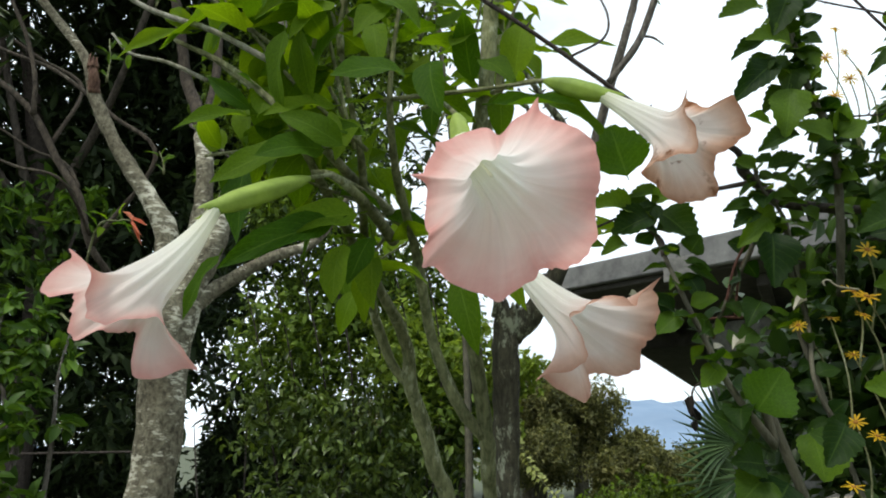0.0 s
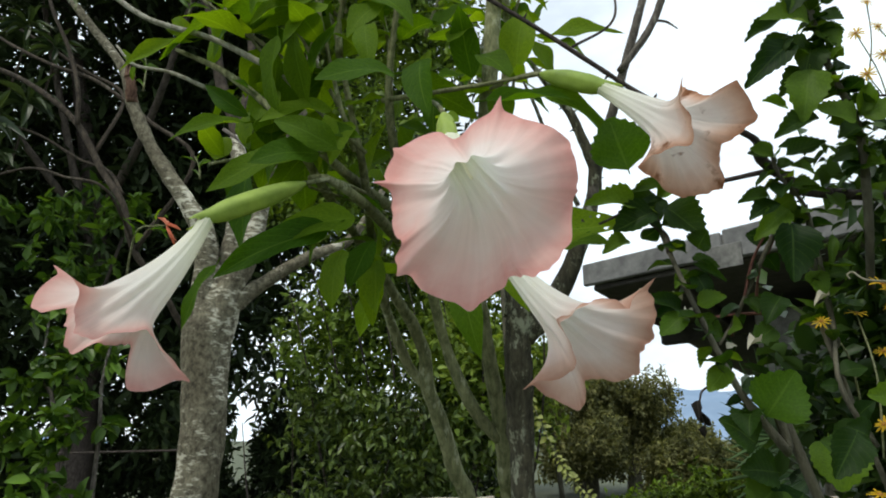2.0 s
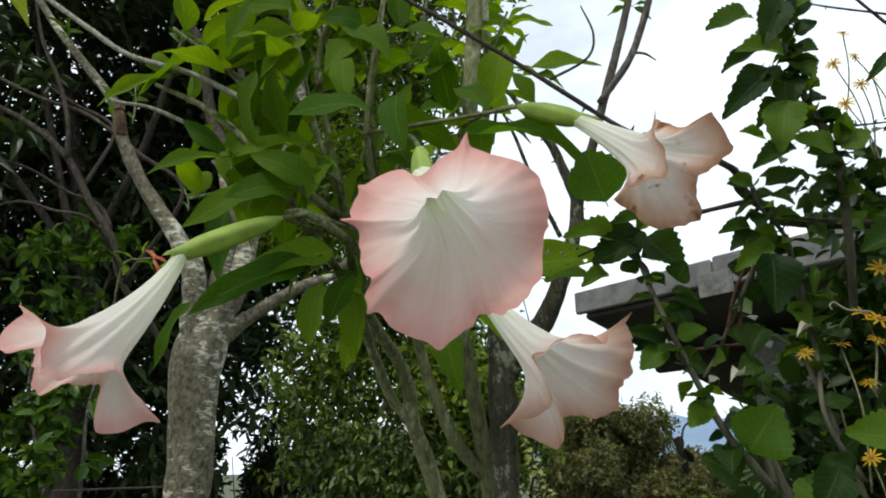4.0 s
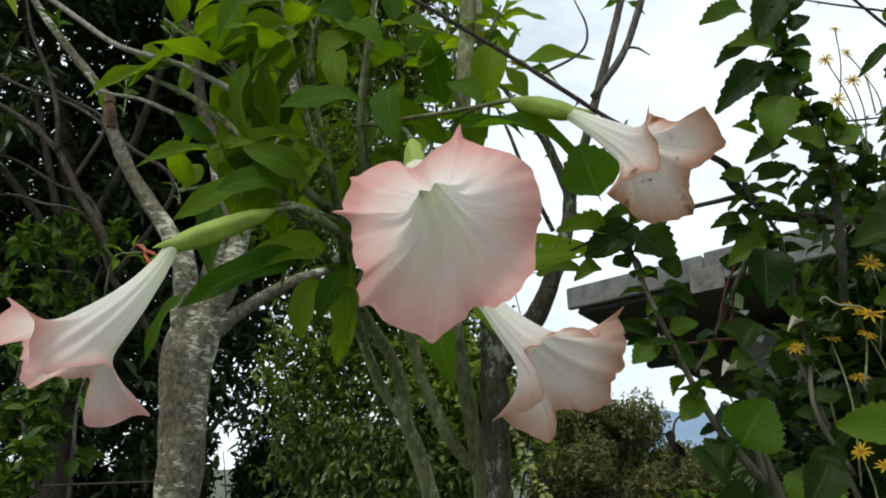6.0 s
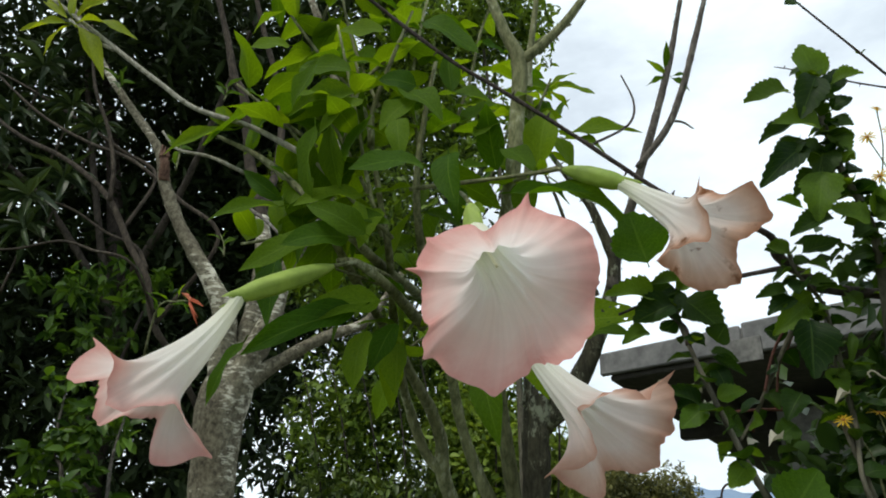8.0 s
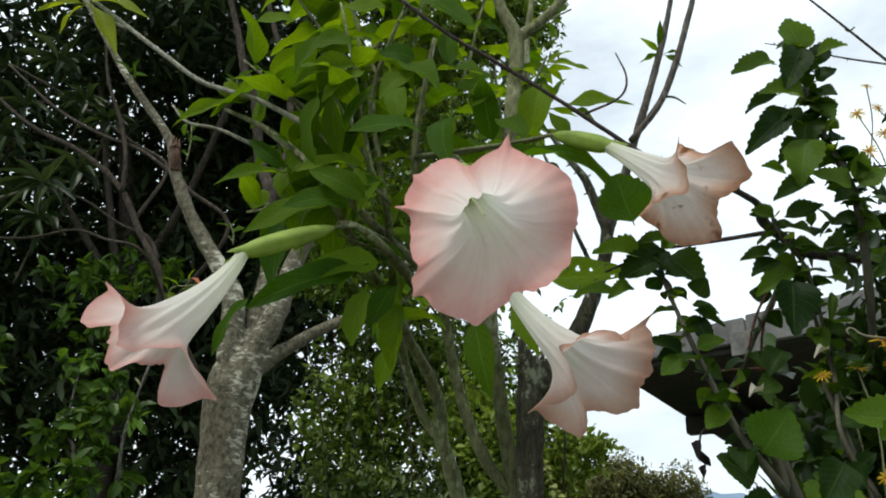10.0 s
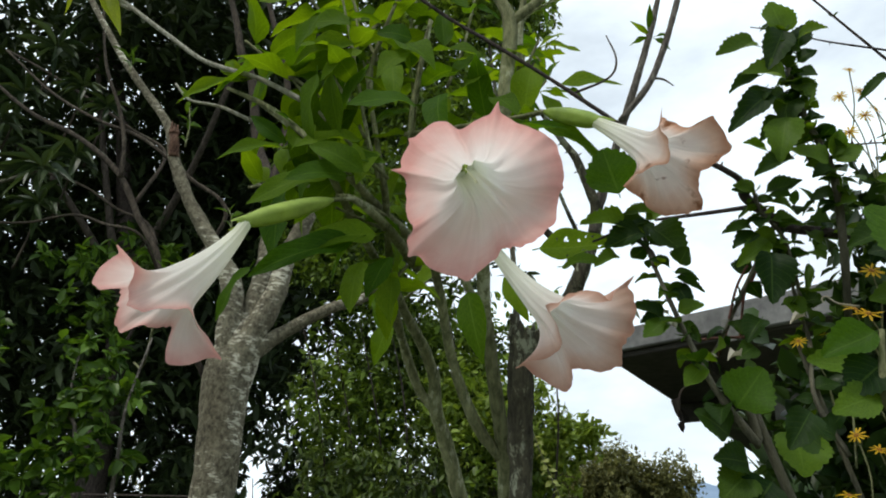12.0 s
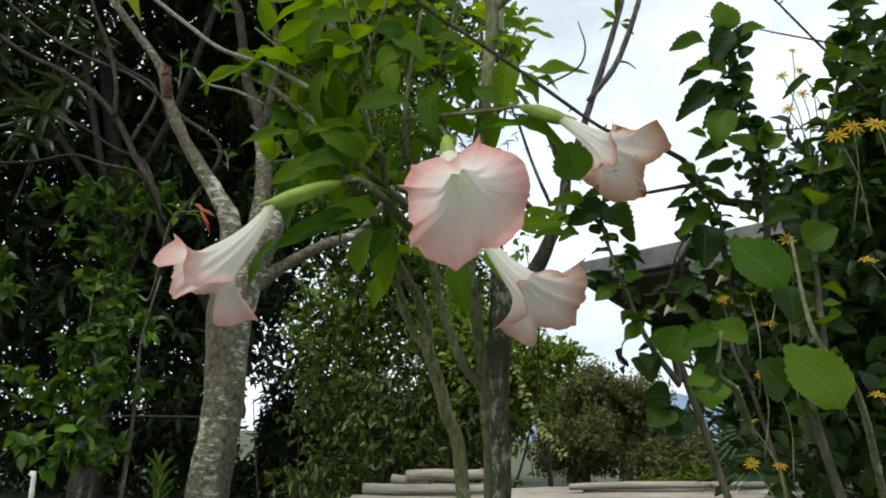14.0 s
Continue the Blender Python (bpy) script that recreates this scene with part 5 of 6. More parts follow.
# ---- far wood on the slope ----
rw = random.Random(8)
for k, (x, y, z, r) in enumerate(((-0.7, 12.3, 1.9, 1.2), (0.5, 12, 2.0, 1.0), (1.35, 12, 1.75, 0.85), (2.2, 12.3, 1.25, 0.75), (2.9, 12.5, 0.9, 0.6), (3.8, 13, 0.9, 0.8), (-2.3, 13, 1.5, 1.2), (5.2, 14, 0.9, 1.1), (-7.4, 13, 1.5, 1.4), (0.6, 11, 1.2, 0.8), (1.7, 10.5, 1.0, 0.6))):
    far = thing("far_tree", (x, y, 0.7), "rounded olive-green tree on the far slope", "tree", "far trees")
    limb("trunk", [(x, y, 0.5), (x + 0.05, y, z * 0.6 + 0.3), (x, y, z + r * 0.5)], [0.14, 0.1, 0.03], M_BRANCH, far, "", 7, 4)
    blobs = [(x + rw.uniform(-0.5, 0.5) * r, y + rw.uniform(-0.4, 0.4) * r, z + rw.uniform(-0.3, 0.55) * r, r * rw.uniform(0.35, 0.6), r * 0.5, r * rw.uniform(0.3, 0.5)) for _ in range(9)]
    crown("crown", far, blobs, 1900 if abs(x - 0.6) < 2 else 900, 7, 0.085, 0.45, M_FAR, 30 + k, label="olive-green leaves", shell=0.3, fine=False)
# ---- fan palm beside the house ----
palm = thing("fan_palm", (1.47, 3.82, 0.75), "fan palm with stiff narrow dark-green blades", "palm")
limb("trunk", [(1.47, 3.82, 0.6), (1.47, 3.83, 1.0), (1.47, 3.82, 1.38)], [0.09, 0.08, 0.05], M_BRANCH, palm)
rp = random.Random(5)


def fan(foot, heart, size, count, spread, tilt):
    """A palm leaf: a stalk and narrow folded blades spread like a fan."""
    foot, heart = Vector(foot), Vector(heart)
    out = (heart - foot).normalized()
    side = out.cross(UP if abs(out.z) < 0.9 else Vector((0, 1, 0))).normalized()
    side = Matrix.Rotation(radians(tilt), 3, out) @ side
    nrm = side.cross(out)
    bm = bmesh.new()
    tube(bm, [foot, (foot + heart) / 2 + UP * 0.02, heart], [0.012, 0.009, 0.008], 6, 4)
    for k in range(count):
        a = radians(spread) * (k / (count - 1) - 0.5)
        d = (out * math.cos(a) + side * math.sin(a)).normalized()
        z = size * (0.75 + 0.25 * math.cos(a)) * rp.uniform(0.9, 1.08)
        w = d.cross(nrm) * size * 0.026
        v = [bm.verts.new(q) for q in (heart, heart + d * z * 0.45 + w + nrm * 0.012, heart + d * z * 0.45, heart + d * z * 0.45 - w + nrm * 0.012, heart + d * z - nrm * z * 0.08 - UP * z * 0.05)]
        for q in ((0, 1, 2), (0, 2, 3), (1, 4, 2), (2, 4, 3)):
            bm.faces.new([v[i] for i in q])
    return under(part("palm_leaf", bm, M_PALM, None, "", False), palm)


for heart, size, spread, tilt in (((1.247, 3.7, 1.577), 0.46, 165, 88), ((1.334, 3.7, 1.405), 0.42, 180, 75), ((1.441, 3.7, 1.617), 0.42, 190, 100), ((1.45, 3.7, 1.379), 0.4, 200, 110), ((1.213, 3.7, 1.404), 0.42, 170, 95)):
    fan((1.47, 3.82, 1.35), heart, size, 24, spread, tilt)

# ---- poles stacked on the bank ----
a0, b0 = Vector((-0.905, 3.6, 1.128)), Vector((1.33, 3.6, 1.261))
pole_way = (b0 - a0).normalized()
rl = random.Random(3)


def pole(o, size, r):
    e = o + pole_way * size + Vector((0, rl.uniform(-0.04, 0.04), rl.uniform(-0.03, 0.03)))
    ob = limb("pole", [o, o.lerp(e, 0.33) + Vector((0, 0, rl.uniform(-0.012, 0.012))), o.lerp(e, 0.66) + Vector((0, 0, rl.uniform(-0.012, 0.012))), e], [r, r * 0.97, r * 0.92, r * 0.82], M_LOG, None, "", 11, 6, 0.1, 9.0)
    tagged(ob, "pale peeled wooden pole in a stack", "pole", "stacked poles")


whole = (b0 - a0).length
for row in range(8):
    for k in range(4):
        pole(a0 + Vector((rl.uniform(-0.02, 0.3), (k - 1.5) * 0.075 + (row % 2) * 0.035, -row * 0.062 + rl.uniform(-0.008, 0.008))), whole * rl.uniform(0.85, 1.02), rl.uniform(0.026, 0.038))
for start, k, r, size, up in ((0.1, 0.3, 0.03, 0.75, 0.056), (0.33, 0.5, 0.03, 0.42, 0.115), (0.24, 1.2, 0.026, 0.2, 0.1), (1.18, 0.4, 0.016, 0.95, 0.044), (1.25, 1.4, 0.019, 0.7, 0.04), (2.2, 0.5, 0.016, 0.4, 0.04)):
    pole(a0 + pole_way * start + Vector((0, (k - 1) * 0.075, up)), size, r)

# ---- thorny twigs and bare uprights ----
def thorny(name, points, radii, mat, label, gap=3, size=0.012, seed=1, category="branch"):
    bm = bmesh.new()
    line = tube(bm, points, radii, 8, 8, 0.18, 60.0)
    thorns(bm, line, gap, size, seed)
    return tagged(part(name, bm, mat), label, category)


thorny("thorny_branch", [(-0.244, 0.90, 2.453), (-0.158, 0.90, 2.365), (-0.105, 0.92, 2.322), (-0.013, 0.93, 2.239), (0.056, 0.94, 2.190), (0.154, 0.95, 2.115), (0.262, 0.97, 2.033), (0.304, 0.98, 2.008), (0.331, 1, 2.013), (0.439, 1.06, 1.985), (0.462, 1.1, 1.964), (0.517, 1.13, 1.93)],
       [0.0028, 0.003, 0.003, 0.0031, 0.0032, 0.0033, 0.0034, 0.0034, 0.0034, 0.005, 0.008, 0.008], M_TWIG, "dark thorny branch crossing before the sky", 4, 0.011, 1)
thorny("bare_upright", [(0.225, 1.215, 1.96), (0.238, 1.21, 2.02), (0.258, 1.2, 2.08), (0.285, 1.19, 2.165), (0.326, 1.18, 2.293), (0.357, 1.18, 2.4), (0.391, 1.18, 2.543)],
       [0.0105, 0.0095, 0.0085, 0.0078, 0.0072, 0.0062, 0.004], M_GREYTWIG, "bare grey upright twig with short thorns", 1, 0.008, 2)
thorny("bare_upright", [(0.282, 1.18, 2.174), (0.339, 1.18, 2.252), (0.374, 1.17, 2.335), (0.407, 1.17, 2.443), (0.44, 1.17, 2.557)],
       [0.006, 0.0068, 0.0064, 0.0058, 0.004], M_GREYTWIG, "bare grey upright twig with short thorns", 1, 0.008, 3)
thorny("thorny_twig", [(0.525, 1.15, 2.343), (0.586, 1.15, 2.324), (0.645, 1.15, 2.299), (0.736, 1.15, 2.271), (0.784, 1.15, 2.255)], [0.0008, 0.0013, 0.0016, 0.002, 0.002], M_TWIG, "thin thorny twig crossing before the sky", 5, 0.006, 21)
thorny("thorny_twig", [(0.553, 1.10, 2.040), (0.599, 1.10, 2.051), (0.647, 1.10, 2.053), (0.701, 1.10, 2.055)], [0.0022, 0.002, 0.0016, 0.0012], M_TWIG, "thin thorny twig crossing before the sky", 4, 0.009, 22)
twig = limb("curved_twig", [(0.196, 1, 2.118), (0.256, 1.05, 2.18), (0.274, 1.1, 2.257), (0.263, 1.15, 2.35)], [0.0022, 0.0022, 0.002, 0.0012], M_TWIG, None, "", 6, 6)
tagged(twig, "thin curved bare twig", "twig")
twig = limb("side_twig", [(0.345, 1.18, 2.265), (0.366, 1.18, 2.261), (0.384, 1.18, 2.245)], [0.003, 0.0022, 0.001], M_GREYTWIG, None, "", 6, 4)
tagged(twig, "short bare side twig", "twig")

fresh = thing("leafy_twig_tip", (0.35, 1.18, 2.373), "tuft of small green leaves on a bare twig", "leaves")
for tip, w in (((0.312, 1.16, 2.391), 0.012), ((0.302, 1.16, 2.334), 0.012), ((0.349, 1.16, 2.424), 0.016), ((0.386, 1.16, 2.35), 0.012), ((0.382, 1.16, 2.319), 0.012)):
    place_leaf(BROAD[2], (0.352, 1.18, 2.362), tip, w, 40, fresh)

# ---- climbing shrub with toothed leaves ----
vine = thing("climbing_shrub", (0.472, 0.95, 1.501), "climbing shrub with dark toothed leaves on woody stems", "shrub")
vine.location.z = 0.0
V = {}
for key, pts, radii in (
        ("lean", [(0.85, 1.0, 0.0), (0.422, 0.94, 1.498), (0.388, 0.92, 1.558), (0.348, 0.91, 1.615), (0.32, 0.92, 1.689), (0.291, 0.94, 1.789), (0.28, 0.97, 1.862)], [0.007, 0.0055, 0.0048, 0.0042, 0.0036, 0.003, 0.0026]),
        ("upright", [(0.95, 1.15, 0.0), (0.534, 1.08, 1.565), (0.517, 1.08, 1.69), (0.511, 1.08, 1.81), (0.502, 1.08, 1.884), (0.469, 1.06, 1.924), (0.462, 1.06, 1.964)], [0.005, 0.0033, 0.003, 0.003, 0.003, 0.0028, 0.0028]),
        ("tall", [(0.599, 1.15, 1.777), (0.593, 1.1, 1.89), (0.58, 1.06, 1.988), (0.547, 1.04, 2.08), (0.536, 1.04, 2.18), (0.527, 1.03, 2.265)], [0.006, 0.006, 0.0055, 0.005, 0.004, 0.003]),
        ("level", [(0.513, 1.12, 1.921), (0.577, 1.14, 1.919), (0.651, 1.16, 1.919), (0.761, 1.2, 1.927)], [0.008, 0.008, 0.007, 0.006]),
        ("right", [(1.05, 1.1, 0.0), (0.622, 1, 1.418), (0.628, 1, 1.623), (0.641, 1.02, 1.836), (0.697, 1.04, 2.033), (0.752, 1.05, 2.22), (0.789, 1.05, 2.365)], [0.009, 0.007, 0.006, 0.005, 0.004, 0.0035, 0.003]),
        ("hanging", [(0.499, 1.1, 1.917), (0.471, 1.1, 1.865), (0.435, 1.1, 1.8), (0.402, 1.12, 1.734), (0.378, 1.12, 1.699)], [0.004, 0.0035, 0.003, 0.003, 0.002]),
        ("inner", [(0.53, 1.05, 1.562), (0.5, 1.05, 1.636), (0.514, 1.08, 1.723), (0.51, 1.1, 1.817), (0.512, 1.1, 1.892)], [0.0038, 0.003, 0.0028, 0.0026, 0.0025]),
        ("spur", [(0.291, 0.94, 1.789), (0.287, 0.95, 1.818), (0.25, 0.95, 1.845), (0.211, 0.95, 1.833)], [0.004, 0.003, 0.0025, 0.0015]),
        ("link", [(0.459, 1.08, 1.939), (0.396, 1.05, 1.918), (0.305, 1, 1.886)], [0.004, 0.0035, 0.002]),
        ("far", [(0.861, 1.20, 2.138), (0.803, 1.20, 2.231), (0.748, 1.20, 2.311), (0.681, 1.20, 2.411), (0.625, 1.20, 2.494), (0.560, 1.20, 2.591)], [0.004, 0.0032, 0.0026, 0.0022, 0.002, 0.0016])):
    limb("stem", pts, radii, M_TWIG if key in ("level", "far", "link", "spur") else M_BRANCH, vine, "", 8, 6, 0.15, 40.0)
    V[key] = bend(pts, 6)
rv = random.Random(17)


def vl(base, tip, width, roll=0.0, kind=SERRATE):
    return place_leaf(rv.choice(kind), base, tip, width, (roll - 55) * 0.5, vine, "leaf", (rv.uniform(-0.3, 0.3), -1.0, 0.4))


vl((0.533, 1.03, 2.218), (0.524, 1.01, 2.284), 0.065, 55, YOUNG_LIT)
vl((0.497, 1.03, 2.206), (0.425, 1.01, 2.188), 0.048, 55)
vl((0.534, 1.02, 2.228), (0.497, 1, 2.149), 0.050, 55)
vl((0.553, 1.03, 2.216), (0.595, 1.01, 2.223), 0.032, 55)
vl((0.53, 1.02, 2.133), (0.463, 1, 2.148), 0.055, 55)
vl((0.499, 1.04, 2.159), (0.441, 1.02, 2.126), 0.029, 55)
vl((0.55, 1.04, 2.175), (0.573, 1.02, 2.188), 0.036, 55)
vl((0.543, 1.04, 2.156), (0.57, 1.02, 2.14), 0.036, 55)
vl((0.539, 1.04, 2.134), (0.559, 1.02, 2.095), 0.042, 55)
vl((0.505, 1.02, 2.112), (0.432, 1, 2.05), 0.045, 55)
vl((0.5, 1.03, 2.13), (0.454, 1.01, 2.078), 0.042, 55)
vl((0.524, 1.03, 2.091), (0.483, 1.01, 2.101), 0.044, 55)
vl((0.531, 1.04, 2.118), (0.511, 1.02, 2.054), 0.049, 55)
vl((0.516, 1.02, 2.069), (0.491, 1, 1.987), 0.059, 55)
vl((0.484, 1.03, 2.009), (0.447, 1.01, 2.017), 0.025, 55, YOUNG_LIT)
vl((0.522, 1.03, 2.001), (0.46, 1.01, 1.97), 0.036, 55)
vl((0.532, 1.05, 2.083), (0.479, 1.03, 2.045), 0.038, 55)
vl((0.559, 1.05, 2.207), (0.567, 1.03, 2.247), 0.042, 55)
vl((0.568, 1.03, 1.98), (0.515, 1.01, 2.005), 0.044, 55)
vl((0.576, 1.04, 1.995), (0.588, 1.02, 2.036), 0.028, 55, YOUNG_LIT)
vl((0.577, 1.04, 1.989), (0.611, 1.02, 2.011), 0.040, 55)
vl((0.581, 1.05, 1.983), (0.542, 1.03, 1.965), 0.032, 55)
vl((0.466, 1.06, 1.95), (0.432, 1.04, 1.96), 0.037, 55)
vl((0.477, 1.06, 1.95), (0.528, 1.04, 1.967), 0.033, 55)
vl((0.481, 1.06, 1.939), (0.509, 1.04, 1.922), 0.021, 55)
vl((0.483, 1.07, 1.909), (0.514, 1.05, 1.904), 0.028, 55)
vl((0.459, 1.07, 1.9), (0.413, 1.05, 1.891), 0.026, 55)
vl((0.467, 1.07, 1.892), (0.423, 1.05, 1.867), 0.033, 55)
vl((0.483, 1.07, 1.882), (0.428, 1.05, 1.837), 0.037, 55)
vl((0.25, 0.92, 1.885), (0.228, 0.9, 1.954), 0.075, 55, YOUNG_LIT)
vl((0.302, 0.97, 1.884), (0.258, 0.95, 1.88), 0.025, 55)
vl((0.292, 0.96, 1.872), (0.265, 0.94, 1.83), 0.033, 55)
vl((0.286, 0.97, 1.877), (0.251, 0.95, 1.858), 0.036, 55)
vl((0.266, 0.95, 1.854), (0.197, 0.93, 1.859), 0.038, 55)
vl((0.283, 0.95, 1.845), (0.228, 0.93, 1.821), 0.048, 55)
vl((0.288, 0.95, 1.853), (0.333, 0.93, 1.809), 0.050, 55)
vl((0.285, 0.97, 1.871), (0.315, 0.95, 1.878), 0.029, 55)
vl((0.248, 0.95, 1.812), (0.213, 0.93, 1.793), 0.025, 55)
vl((0.323, 0.94, 1.791), (0.331, 0.92, 1.809), 0.034, 55)
vl((0.312, 0.94, 1.788), (0.287, 0.92, 1.796), 0.022, 55)
vl((0.314, 0.94, 1.775), (0.347, 0.92, 1.749), 0.015, 55)
vl((0.313, 0.94, 1.783), (0.34, 0.92, 1.77), 0.015, 55)
vl((0.316, 0.94, 1.766), (0.328, 0.92, 1.729), 0.025, 55)
vl((0.313, 0.95, 1.771), (0.293, 0.93, 1.748), 0.018, 55)
vl((0.301, 0.94, 1.717), (0.258, 0.92, 1.735), 0.025, 55)
vl((0.302, 0.93, 1.712), (0.268, 0.91, 1.69), 0.032, 55, YOUNG_LIT)
vl((0.302, 0.95, 1.722), (0.268, 0.93, 1.713), 0.025, 55)
vl((0.313, 0.95, 1.714), (0.338, 0.93, 1.689), 0.026, 55)
vl((0.337, 0.91, 1.65), (0.309, 0.89, 1.625), 0.029, 55, YOUNG_LIT)
vl((0.34, 0.92, 1.641), (0.322, 0.9, 1.652), 0.022, 55)
vl((0.359, 0.89, 1.592), (0.392, 0.87, 1.637), 0.065, 55, YOUNG_LIT)
vl((0.358, 0.91, 1.565), (0.323, 0.89, 1.594), 0.051, 55)
vl((0.423, 0.9, 1.577), (0.423, 0.88, 1.523), 0.067, 55, YOUNG_LIT)
vl((0.483, 0.95, 1.572), (0.457, 0.93, 1.587), 0.034, 55)
vl((0.378, 0.92, 1.538), (0.339, 0.9, 1.544), 0.046, 55)
vl((0.38, 0.92, 1.529), (0.34, 0.9, 1.504), 0.055, 55)
vl((0.4, 0.92, 1.52), (0.367, 0.9, 1.485), 0.055, 55)
vl((0.474, 1.06, 1.86), (0.465, 1.04, 1.772), 0.061, 55)
vl((0.529, 1.07, 1.843), (0.515, 1.05, 1.792), 0.013, 55)
vl((0.457, 1.08, 1.761), (0.426, 1.06, 1.722), 0.040, 55)
vl((0.443, 1.08, 1.717), (0.414, 1.06, 1.699), 0.033, 55)
vl((0.496, 1.08, 1.795), (0.504, 1.06, 1.754), 0.033, 55)
vl((0.347, 0.46, 1.569), (0.314, 0.46, 1.555), 0.024, 55, YOUNG_LIT)
vl((0.346, 0.46, 1.551), (0.324, 0.46, 1.535), 0.029, 55)
vl((0.342, 0.46, 1.532), (0.316, 0.46, 1.526), 0.023, 55)
vl((0.608, 0.98, 1.848), (0.545, 0.96, 1.827), 0.045, 55)
vl((0.656, 0.98, 2.101), (0.6, 0.96, 2.064), 0.020, 55)
vl((0.426, 0.42, 1.497), (0.391, 0.42, 1.554), 0.053, 55, YOUNG_LIT)
vl((0.421, 0.5, 1.611), (0.374, 0.5, 1.669), 0.051, 55, YOUNG_LIT)
vl((0.433, 0.55, 1.633), (0.436, 0.53, 1.594), 0.043, 55)
vl((0.412, 0.5, 1.517), (0.385, 0.48, 1.545), 0.048, 55)
vl((0.437, 0.7, 1.597), (0.382, 0.68, 1.607), 0.039, 55)
vl((0.413, 0.8, 1.58), (0.383, 0.78, 1.541), 0.037, 55)
vl((0.435, 0.85, 1.547), (0.402, 0.83, 1.572), 0.042, 55)
vl((0.506, 0.7, 1.709), (0.54, 0.68, 1.731), 0.050, 55)
limb("stem", [(0.39, 0.55, 1.479), (0.365, 0.5, 1.52), (0.342, 0.46, 1.532), (0.347, 0.46, 1.569)], [0.004, 0.003, 0.0025, 0.0015], M_STEM, vine, "", 7)
limb("stem", [(0.52, 0.6, 1.417), (0.468, 0.5, 1.518), (0.412, 0.43, 1.563), (0.426, 0.5, 1.666)], [0.004, 0.003, 0.002, 0.0015], M_STEM, vine, "", 7)
for key, count, size, start in (("lean", 24, 0.04, 0.45), ("upright", 30, 0.042, 0.4), ("tall", 110, 0.035, 0.3), ("level", 18, 0.042, 0.2), ("right", 115, 0.055, 0.2), ("hanging", 14, 0.034, 0.1), ("inner", 18, 0.042, 0.1), ("far", 4, 0.045, 0.0)):
    leaves_along(V[key], count, size, 0.8, SERRATE, vine, rv, start, 0.2, fall=(-0.6, 0.3), outward=True)
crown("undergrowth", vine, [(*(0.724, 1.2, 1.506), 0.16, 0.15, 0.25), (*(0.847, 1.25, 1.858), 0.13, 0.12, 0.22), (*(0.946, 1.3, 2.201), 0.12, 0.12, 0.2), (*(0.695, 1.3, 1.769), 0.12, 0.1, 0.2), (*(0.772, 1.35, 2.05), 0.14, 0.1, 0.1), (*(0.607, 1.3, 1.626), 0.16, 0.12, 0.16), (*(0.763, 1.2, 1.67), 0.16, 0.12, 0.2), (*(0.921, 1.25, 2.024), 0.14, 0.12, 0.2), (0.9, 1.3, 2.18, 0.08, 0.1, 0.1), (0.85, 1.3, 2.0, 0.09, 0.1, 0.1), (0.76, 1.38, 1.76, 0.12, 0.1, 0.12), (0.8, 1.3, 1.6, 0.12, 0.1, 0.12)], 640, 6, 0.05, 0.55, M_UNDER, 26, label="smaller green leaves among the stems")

# ---- yellow daisies ----
def daisy_meshes(seed):
    rnd = random.Random(seed)
    bm = bmesh.new()
    uv = bm.loops.layers.uv.new("uv")
    n = 11
    for k in range(n):
        a = k / n * math.tau + rnd.uniform(-0.1, 0.1)
        z = rnd.uniform(0.85, 1.1)
        drop = rnd.uniform(-0.1, 0.35)
        d, s = Vector((math.cos(a), math.sin(a), 0)), Vector((-math.sin(a), math.cos(a), 0))
        v = []
        for u, w in ((0.15, 0.05), (0.45, 0.1), (0.8, 0.1), (1.0, 0.03)):
            q = d * u * z + UP * (0.1 - drop * u * u)
            v.append((bm.verts.new(q - s * w), bm.verts.new(q + UP * -0.03), bm.verts.new(q + s * w), u))
        for p0, p1 in zip(v, v[1:]):
            for i in (0, 1):
                f = bm.faces.new((p0[i], p0[i + 1], p1[i + 1], p1[i]))
                for loop, u in zip(f.loops, (p0[3], p0[3], p1[3], p1[3])):
                    loop[uv].uv = (0.5, u)
    me = bpy.data.meshes.new("petals")
    bm.to_mesh(me)
    bm.free()
    me.materials.append(M_YELLOW)
    me.shade_smooth()
    return me


DAISY = [daisy_meshes(k) for k in range(4)]
bm = bmesh.new()
bmesh.ops.create_icosphere(bm, subdivisions=2, radius=0.24, matrix=Matrix.Translation((0, 0, 0.08)) @ Matrix.Diagonal((1, 1, 0.6, 1)))
DISC = bpy.data.meshes.new("disc")
bm.to_mesh(DISC)
bm.free()
DISC.materials.append(M_DISC)
rd = random.Random(2)


def daisy(at, size, facing, foot):
    d = thing("yellow_daisy", foot, "small yellow daisy on a thin stalk", "flower", "yellow daisies")
    limb("stalk", [foot, (Vector(foot) + Vector(at)) / 2 + Vector((0.01, 0, 0.01)), at], [0.0016, 0.0013, 0.0012], M_STEM, d, "", 5, 4)
    m = Matrix.Translation(at) @ Vector(facing).to_track_quat("Z", "Y").to_matrix().to_4x4() @ Matrix.Diagonal((size, size, size, 1))
    for name, me in (("petals", rd.choice(DAISY)), ("disc", DISC)):
        ob = new(name, me)
        ob.matrix_world = m
        under(ob, d)


